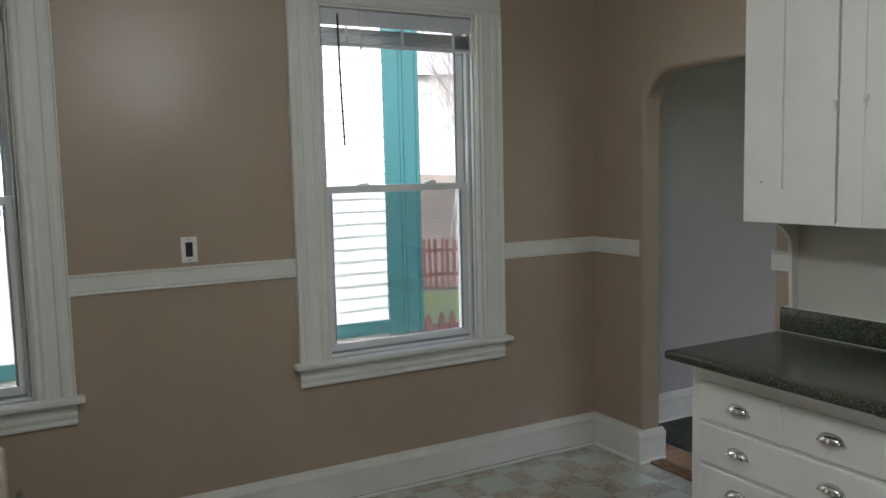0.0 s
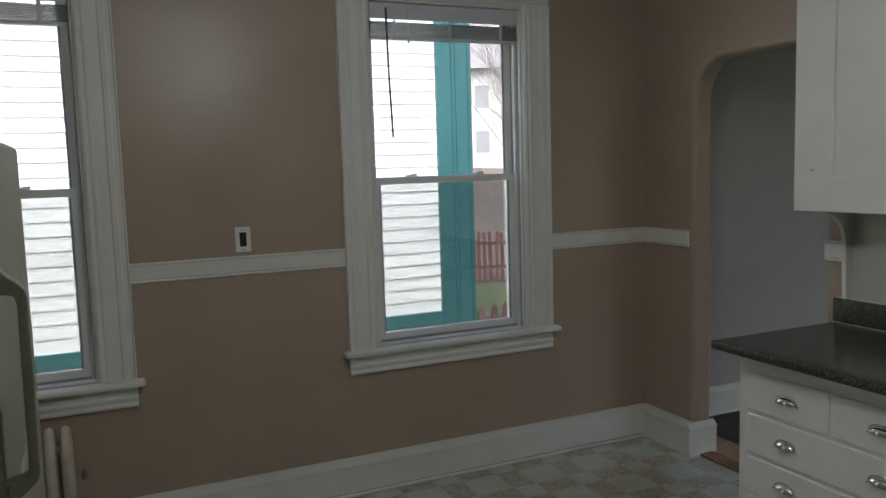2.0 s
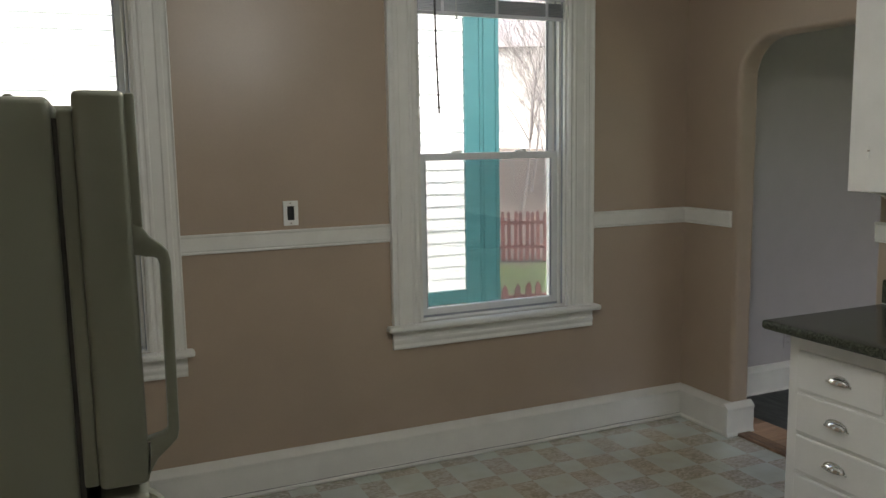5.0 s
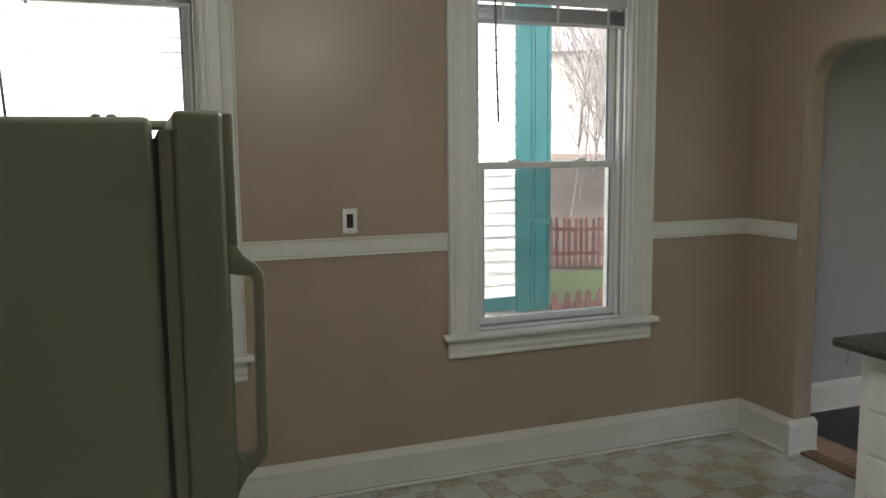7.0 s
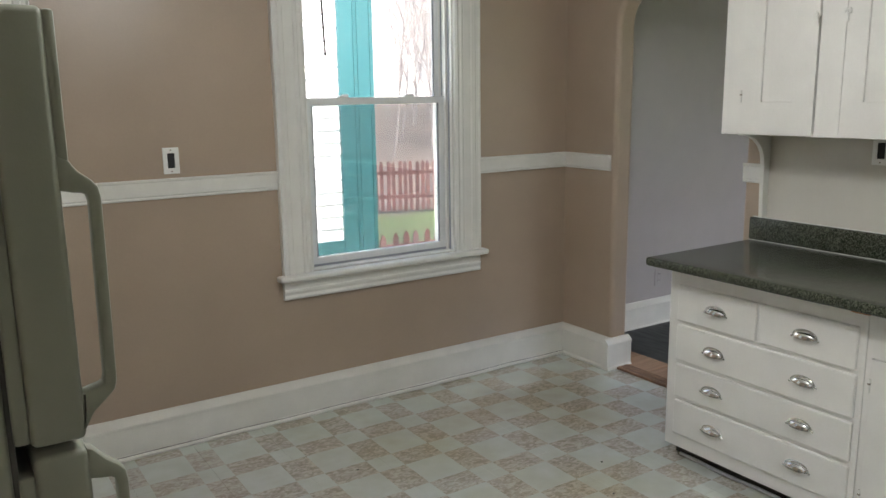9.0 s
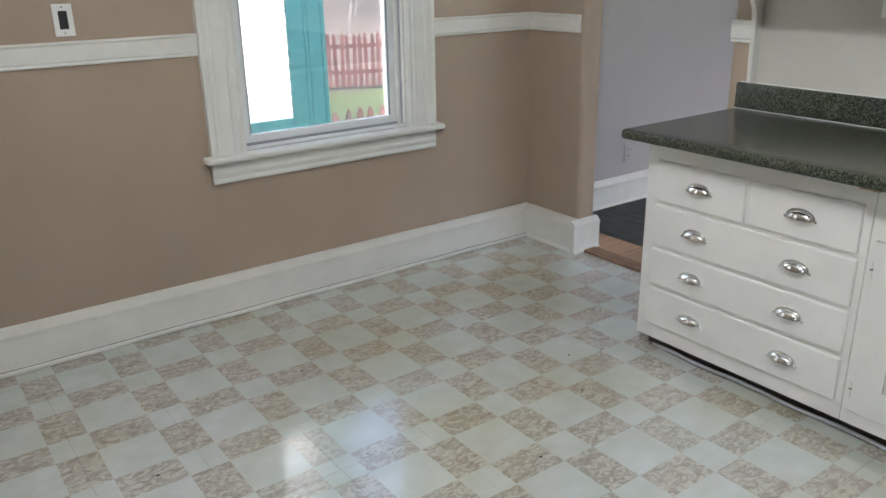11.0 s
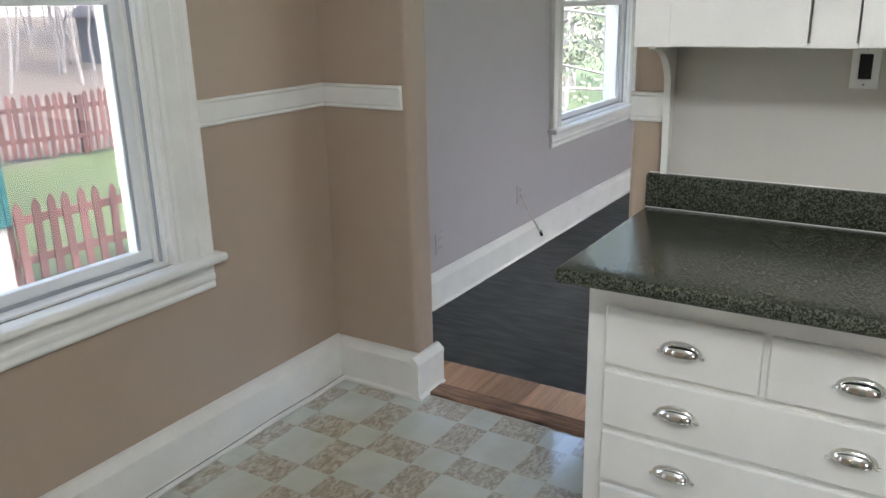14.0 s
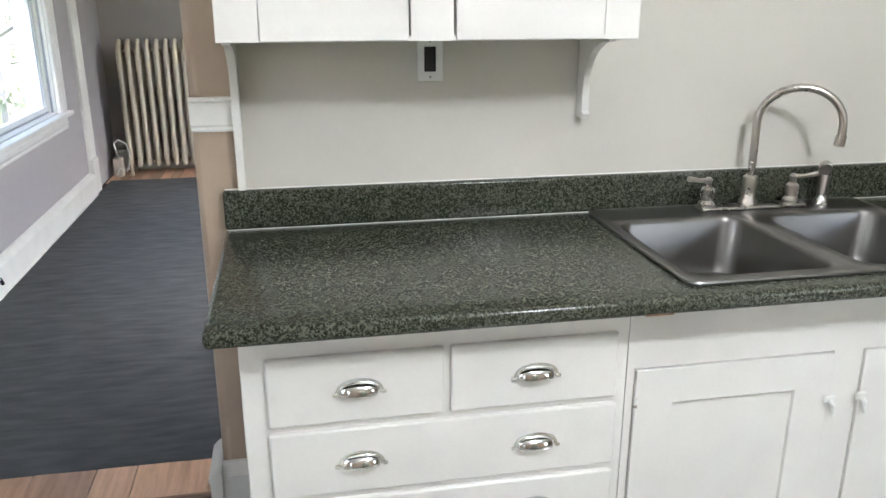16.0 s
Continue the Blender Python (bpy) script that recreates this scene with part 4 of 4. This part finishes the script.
# ---- radiators ----
def radiator(label, n, gap, height, depth, at, turn, group):
    """Cast-iron column radiator: sections side by side along its own x."""
    r = thing("radiator", label, "radiator", at, group=group)
    o = Vector(at)
    m = Matrix.Rotation(radians(turn), 4, "Z")

    def put(name, bm, material, lab="", parent=None):
        bm.transform(m)
        bm.transform(Matrix.Translation(o))
        return part(name, bm, material, parent or r, lab, True)

    for i in range(n):
        x = i * gap
        s = bmesh.new()
        legs = 0.0 if i in (0, n - 1) else 0.075
        for k in (-1, 0, 1):
            y = k * depth * 0.36
            tube([(x, y, 0.09), (x, y, 0.13), (x, y, height - 0.10), (x, y * 0.8, height - 0.04), (x, y * 0.35, height - 0.008)], [0.020, 0.023, 0.023, 0.020, 0.011], 10, (1.0, 1.15), bm=s, side=(1, 0, 0))
        tube([(x, -depth * 0.42, 0.105), (x, depth * 0.42, 0.105)], 0.026, 10, bm=s)
        tube([(x, -depth * 0.34, height - 0.075), (x, -depth * 0.2, height - 0.03), (x, 0, height - 0.004), (x, depth * 0.2, height - 0.03), (x, depth * 0.34, height - 0.075)], [0.018, 0.020, 0.021, 0.020, 0.018], 10, bm=s)
        if i in (0, n - 1):
            for k in (-1, 1):
                tube([(x, k * depth * 0.38, 0.11), (x, k * depth * 0.42, 0.04), (x, k * depth * 0.45, 0.002)], [0.022, 0.014, 0.020], 10, bm=s)
        put("section", s, IRON, "cream painted iron section")
    for z in (0.115, height - 0.085):
        put("nipple", tube([(0, 0, z), ((n - 1) * gap, 0, z)], 0.019, 10), IRON)
    v = put("valve", lathe([(0.011, 0), (0.013, 0.008), (0.013, 0.034), (0.007, 0.040), (0.007, 0.048)], ((n - 1) * gap + 0.060, 0.02, height - 0.235), 10), BRASS, "small metal air valve")
    put("valve_stem", tube([((n - 1) * gap + 0.02, 0.02, height - 0.22), ((n - 1) * gap + 0.055, 0.02, height - 0.22)], 0.006, 8), BRASS, "", v)
    return r


radiator("cream cast-iron radiator under the window", 11, 0.062, 0.585, 0.19, (-0.225, 6.08, 0.006), 0, "cast-iron radiators")
radiator("tall cream cast-iron radiator against the far wall", 11, 0.076, 1.15, 0.19, (8.70, 6.105, 0.006), -90, "cast-iron radiators")

# far door casing and small box with cable
fc = thing("door_casing", "white door casing with a plinth block", "trim", (8.1, GN, 0), kind="structure")
part("casing", extrude([(7.95 + u * 1.0, GN - d) for u, d in casing_profile(0.16, False)], "z", 0.28, 2.5), TRIM, fc)
part("plinth", box(7.94, 8.12, GN - 0.042, GN, 0.006, 0.28, 0.004), TRIM, fc)
modem = thing("cable_box", "small clear-beige junction box with looped cable", "cable box", (8.62, 6.20, 0.01))
part("case", box(8.57, 8.66, 6.17, 6.25, 0.008, 0.17, 0.012), CORD, modem)
part("loop", tube([(8.60, 6.20, 0.17), (8.56, 6.22, 0.30), (8.55, 6.18, 0.34), (8.57, 6.12, 0.30), (8.60, 6.10, 0.16), (8.58, 6.14, 0.05), (8.56, 6.19, 0.09), (8.56, 6.22, 0.03)], 0.007, 8), TRIM, modem)

# ceiling lamp, whose glint shows in the chrome and the wall gloss
LX, LY = 1.35, 3.78
lamp = thing("ceiling_lamp", "warm white glass globe lamp on a short stem", "lamp", (LX, LY, TOP))
part("canopy", lathe([(0.03, -0.04), (0.06, -0.02), (0.065, 0)], (LX, LY, TOP), 24), NICKEL, lamp, "", True)
part("stem", lathe([(0.012, -0.20), (0.012, -0.03)], (LX, LY, TOP), 12), NICKEL, lamp, "", True)
part("globe", lathe([(0.02, -0.428), (0.07, -0.408), (0.108, -0.365), (0.12, -0.31), (0.108, -0.255), (0.07, -0.212), (0.03, -0.195)], (LX, LY, TOP), 24), BULB, lamp, "glowing frosted glass", True)

# ---- rug and floors ----
bm = bmesh.new()
NX, NY = 110, 60
rx0, rx1, ry0, ry1 = 3.832, 8.44, 4.05, GN - 0.045
rows = []
for i in range(NX + 1):
    u = i / NX
    x = rx0 + (rx1 - rx0) * u
    row = []
    for j in range(NY + 1):
        y = ry0 + (ry1 - ry0) * j / NY
        ridge = 0.010 * math.exp(-((x - 5.62 - 0.10 * (y - 5.6)) / 0.035) ** 2) * (1 if y < 6.15 else 0.3)
        ridge += 0.005 * math.exp(-((x - 6.6 + 0.06 * (y - 5.2)) / 0.05) ** 2)
        z = 0.016 + ridge + 0.003 * noise.noise((x * 2.5, y * 1.4, 0)) + 0.0016 * noise.noise((x * 14, y * 5, 3))
        if i in (0, NX) or j in (0, NY):
            z = 0.006
        ex = 0.006 * noise.noise((0, y * 6, 9)) if i < 2 else 0
        row.append(bm.verts.new((x + ex, y, z)))
    rows.append(row)
for r0, r1 in zip(rows, rows[1:]):
    for j in range(NY):
        bm.faces.new((r0[j], r0[j + 1], r1[j + 1], r1[j]))
bmesh.ops.solidify(bm, geom=bm.faces[:], thickness=0.003)
rug_ob = part("rug", bm, RUG, None, "dark blue-grey flat rug with low wrinkles", True, "rug")

sub = part("floor_grey_room", box(XB - 0.1, GX, GS, GN, -0.05, -0.004), UNDER, None, "old floor boards of the next room", category="floor", kind="structure")
kitchen = part("floor", box(XW, XA + 0.012, YS, WN, -0.05, -0.004), UNDER, None, "kitchen floor of printed vinyl tiles", category="floor", kind="structure")
step = part("threshold", box(XA + 0.012, XA + 0.105, AY0, AY1, -0.004, 0.012, 0.005), OLDWOOD, None, "worn dark wooden threshold in the archway", category="threshold", kind="structure")

crumbs = random.Random(8)
for cx, cy in ((1.03, 5.16), (2.46, 4.72), (2.62, 4.95), (2.05, 4.5), (1.7, 5.5)):
    b = bmesh.new()
    bmesh.ops.create_icosphere(b, subdivisions=1, radius=0.0045)
    b.transform(Matrix.Translation((cx, cy, 0.0025)) @ Matrix.Diagonal((1.5, 0.9, 0.55, 1)))
    part("floor_crumb", b, WAND, None, "small dark crumb lying on the vinyl floor", category="crumb", group="floor crumbs")
# ---- outdoors ----
GZ = -0.9


def height(x, y):
    rise = max(0.0, y - 18.5)
    h = GZ + 0.09 * min(rise, 30) + 0.25 * noise.noise((x * 0.15, y * 0.15, 0)) * min(1, max(0, (y - 17) / 6))
    return h


bm = bmesh.new()
xs = [-1500, -400, -120] + [-40 + 2.0 * i for i in range(56)] + [120, 400, 1500]
ys = [-1500, -300, -60, -20, 0, 5] + [7 + 1.5 * i for i in range(34)] + [70, 120, 400, 1500]
grid = [[bm.verts.new((x, y, height(x, y))) for y in ys] for x in xs]
for g0, g1 in zip(grid, grid[1:]):
    for j in range(len(ys) - 1):
        bm.faces.new((g0[j], g1[j], g1[j + 1], g0[j + 1]))
part("ground", bm, GROUND, None, "grass yard rising to leaf-littered slope", True, "ground", "structure")

# neighbour's house
HY, HX = 11.0, 4.80
house = thing("neighbour_house", "white clapboard house with teal corner boards", "house", (0, HY, GZ))
part("wall", box(-9, HX - 0.03, HY + 0.03, HY + 8.5, GZ, 5.4), SIDING, house, "white house wall")
part("foundation", box(-9, HX - 0.05, HY - 0.0, HY + 0.029, GZ - 0.1, -0.235), FOUND, house, "whitewashed rubble foundation")
part("water_table", box(-9, 4.348, HY - 0.025, HY + 0.029, -0.235, -0.08, 0.004), TEAL, house, "teal base board")
cb = part("corner_board", box(4.35, HX, HY - 0.028, HY + 0.029, -0.26, 5.4, 0.004), TEAL, house, "wide teal corner board")
for gx in (4.535, 4.585, 4.745):
    part("moulding", box(gx, gx + 0.012, HY - 0.042, HY - 0.027, -0.25, 5.4, 0.003), TEAL, cb)
part("corner_return", box(HX - 0.03, HX + 0.012, HY + 0.03, HY + 0.45, -0.26, 5.4, 0.004), TEAL, house, "teal side of the corner")
part("roof", extrude([(HY - 0.5, 5.4), (HY + 4.2, 8.6), (HY + 9, 5.4)], "x", -9.4, HX + 0.05), ROOF, house, "grey shingle roof")
board = extrude([(HY + 0.029, 0), (HY + 0.004, 0), (HY + 0.018, 0.145), (HY + 0.029, 0.145)], "x", -9, 4.349)
first = part("siding_board", board, SIDING, house)
for k in range(38):
    o = first if k == 0 else first.copy()
    if k:
        scene.collection.objects.link(o)
    o.location = (0, 0, -0.079 + 0.1435 * k)


def picket_fence(label, x0, y0, x1, y1, tall, step_m, base, group):
    f = thing("picket_fence", label, "fence", (x0, y0, base), group=group)
    L = math.hypot(x1 - x0, y1 - y0)
    ang = math.atan2(y1 - y0, x1 - x0)
    m = Matrix.Translation((x0, y0, base)) @ Matrix.Rotation(ang, 4, "Z")
    rr = random.Random(int(tall * 100))
    n = int(L / step_m)
    proto = None
    for k in range(n):
        if proto is None:
            b = extrude([(-0.038, 0.04), (0.038, 0.04), (0.038, tall - 0.07), (0, tall), (-0.038, tall - 0.07)], "y", -0.012, 0.010)
            b.transform(Matrix.Translation((x0, y0, base)))
            proto = part("picket", b, FENCE, f)
            o = proto
        else:
            o = proto.copy()
            scene.collection.objects.link(o)
        o.matrix_basis = Matrix.Rotation(ang, 4, "Z") @ Matrix.Translation((step_m * (k + 0.5), 0, rr.uniform(-0.02, 0.02))) @ Matrix.Rotation(rr.uniform(-0.025, 0.025), 4, "Y")
    for z in (tall * 0.3, tall * 0.76):
        b = box(0, L, 0.012, 0.05, z - 0.04, z + 0.04, 0.004)
        b.transform(m)
        part("rail", b, FENCE, f)
    for k in range(int(L / 2.2) + 1):
        b = box(2.2 * k - 0.045, 2.2 * k + 0.045, 0.05, 0.14, 0, tall * 0.92, 0.006)
        b.transform(m)
        part("post", b, FENCE, f)


picket_fence("weathered red picket fence beside the house", 4.86, 11.12, 9.6, 10.75, 0.82, 0.155, GZ, "picket fences")
picket_fence("red-stained picket fence across the yard", 6.0, 18.3, 9.6, 16.9, 1.12, 0.125, GZ + 0.02, "picket fences")
picket_fence("red-stained picket fence along the back yard", 9.6, 16.9, 19.0, 16.2, 1.12, 0.14, GZ + 0.02, "picket fences")


def bare_tree(x, y, tall, seed, spread=0.55):
    rr = random.Random(seed)
    z = height(x, y) - 0.1
    t = thing("bare_tree", "leafless grey-brown tree behind the fence", "tree", (x, y, z), group="bare trees")
    trunk, limbs = bmesh.new(), bmesh.new()

    def grow(p, d, length, r, level):
        pts, rad = [p], [r]
        for k in range(4):
            d = (d + Vector((rr.uniform(-1, 1), rr.uniform(-1, 1), rr.uniform(-0.3, 0.7))) * 0.16).normalized()
            p = p + d * length / 4
            pts.append(p)
            rad.append(max(0.006, r * (1 - 0.17 * (k + 1))))
        tube(pts, rad, 6 if level == 0 else 3, bm=trunk if level == 0 else limbs)
        if level >= 4:
            return
        for k in range((7, 4, 3, 2)[level]):
            f = rr.uniform(0.35, 1.0)
            q = pts[min(4, max(1, round(f * 4)))]
            a = rr.uniform(0, 2 * math.pi)
            nd = (d * 0.75 + Vector((math.cos(a), math.sin(a), rr.uniform(0.0, 0.6))) * spread * rr.uniform(0.7, 1.5)).normalized()
            grow(q, nd, length * rr.uniform(0.45, 0.68), r * 0.48, level + 1)

    grow(Vector((x, y, z)), Vector((0, 0, 1)), tall * 0.5, tall * 0.006, 0)
    part("trunk", trunk, BARK, t)
    part("branches", limbs, BARK, t, "fine bare twigs")


spots = random.Random(11)
for k in range(42):
    y = spots.uniform(23, 38)
    x = 0.66 * (y - 2.6) + spots.uniform(-2.2, 5.5)
    bare_tree(x, y, spots.uniform(5, 10), 40 + k)


def leafy_tree(x, y, tall, seed):
    rr = random.Random(seed)
    z = height(x, y) - 0.1
    t = thing("leafy_tree", "pale green spring tree with loose foliage", "tree", (x, y, z), group="leafy trees")
    wood = bmesh.new()
    tube([(x, y, z), (x + 0.1, y, z + tall * 0.4), (x, y + 0.1, z + tall * 0.9)], [0.16, 0.11, 0.03], 8, bm=wood)
    leaves = bmesh.new()
    for k in range(34):
        h = rr.uniform(0.12, 0.95)
        a = rr.uniform(0, 2 * math.pi)
        reach = tall * 0.34 * (1.1 - h) + 0.5
        p = Vector((x, y, z + tall * h))
        q = p + Vector((math.cos(a) * reach, math.sin(a) * reach, rr.uniform(-0.1, 0.5)))
        tube([p, (p + q) / 2 + Vector((0, 0, 0.12)), q], [0.035, 0.02, 0.008], 4, bm=wood)
        for i in range(90):
            c = p.lerp(q, rr.uniform(0.25, 1.05)) + Vector((rr.gauss(0, 0.22), rr.gauss(0, 0.22), rr.gauss(0, 0.18)))
            u = Vector((rr.uniform(-1, 1), rr.uniform(-1, 1), rr.uniform(-1, 1))).normalized() * 0.07
            v = u.orthogonal().normalized() * 0.035
            leaves.faces.new([leaves.verts.new(c + w) for w in (u, v, -u, -v)])
    part("trunk", wood, BARK, t)
    part("crown", leaves, LEAF, t, "loose pale green leaves")


for k, (x, y) in enumerate(((15.5, 9.2), (18, 11.5), (21, 9.0), (22, 13.0), (25, 11.0))):
    leafy_tree(x, y, 6.5 + k * 0.5, 90 + k)


def far_house(x, y, w, d, h, turn):
    z = height(x, y)
    hs = thing("far_house", "white house with grey roof behind bare trees", "house", (x, y, z), group="far houses")
    m = Matrix.Translation((x, y, z)) @ Matrix.Rotation(radians(turn), 4, "Z")

    def put(name, bm, material, lab="", parent=None):
        bm.transform(m)
        return part(name, bm, material, parent or hs, lab)

    put("wall", box(-w / 2, w / 2, 0, d, -0.5, h), FARWALL, "white clapboard wall")
    put("roof", extrude([(-0.5, h - 0.1), (d / 2, h + d * 0.38), (d + 0.5, h - 0.1)], "x", -w / 2 - 0.4, w / 2 + 0.4), ROOF, "grey shingle roof")
    for fz in (1.0, 3.7):
        for k in range(4):
            cx = -w / 2 + w * (k + 0.5) / 4
            f = put("window", plate([cx - 0.5, cx - 0.42, cx + 0.42, cx + 0.5], [fz, fz + 0.08, fz + 1.42, fz + 1.5], [(cx - 0.42, cx + 0.42, fz + 0.08, fz + 1.42)], "y", -0.04, 0.0), TRIM, "white window frame")
            put("pane", box(cx - 0.42, cx + 0.42, -0.02, -0.01, fz + 0.08, fz + 1.42), BEAD, "grey pane", f)


far_house(27.5, 43.0, 14, 9, 6.2, -28)
shed = thing("garden_shed", "weathered dark grey garden shed", "shed", (18.6, 26.5, height(18.6, 26.5)))
sz = height(18.6, 26.5)
part("wall", box(17.6, 20.2, 26.5, 28.5, sz - 0.2, sz + 1.5), SHED, shed)
part("roof", extrude([(26.2, sz + 1.5), (27.5, sz + 2.1), (28.8, sz + 1.5)], "x", 17.4, 20.4), ROOF, shed)

# ---- small pieces last: vinyl tiles, far planks ----
tb = box(-TILE / 2 + 0.0004, TILE / 2 - 0.0004, -TILE / 2 + 0.0004, TILE / 2 - 0.0004, -0.004, 0.0)
tile_mesh = None
i0, i1 = math.floor((XW - TX) / TILE), math.ceil((XA + 0.01 - TX) / TILE)
j0, j1 = math.floor((1.6 - TY) / TILE), math.ceil((WN - TY) / TILE)
for i in range(i0, i1):
    for j in range(j0, j1):
        x0, x1 = max(XW, TX + i * TILE), min(XA + 0.010, TX + (i + 1) * TILE)
        y0, y1 = TY + j * TILE, min(WN, TY + (j + 1) * TILE)
        if x1 - x0 < 0.01 or y1 - y0 < 0.01:
            continue
        if x1 - x0 > TILE - 0.001 and y1 - y0 > TILE - 0.001:
            if tile_mesh is None:
                tile_mesh = bpy.data.meshes.new("vinyl_tile")
                tb.to_mesh(tile_mesh)
                tile_mesh.materials.append(VINYL_TILE)
            o = new("vinyl_tile", tile_mesh)
            o.location = ((x0 + x1) / 2, (y0 + y1) / 2, 0)
            o.parent = kitchen
        else:
            part("vinyl_tile", box(x0 + 0.0004, x1 - 0.0004, y0 + 0.0004, y1 - 0.0004, -0.004, 0.0), VINYL_TILE, kitchen)
tb.free()
part("vinyl_sheet", box(XW, XA + 0.010, YS, TY + j0 * TILE - 0.001, -0.004, 0.0), VINYL_TILE, kitchen)
y, rr = AY0 - 0.3, random.Random(3)
while y < AY1 + 0.4:
    w = rr.choice((0.13, 0.20, 0.24))
    part("plank", box(XA + 0.107, 3.95, y + 0.0012, y + w - 0.0012, -0.004, 0.008, 0.0015, 1), PLANK, sub)
    y += w
y = GS + 0.02
while y < GN - 0.1:
    w = 0.085
    part("plank", box(8.36, GX - 0.036, y + 0.001, y + w - 0.001, -0.004, 0.004, 0.001, 1), PLANK, sub)
    y += w
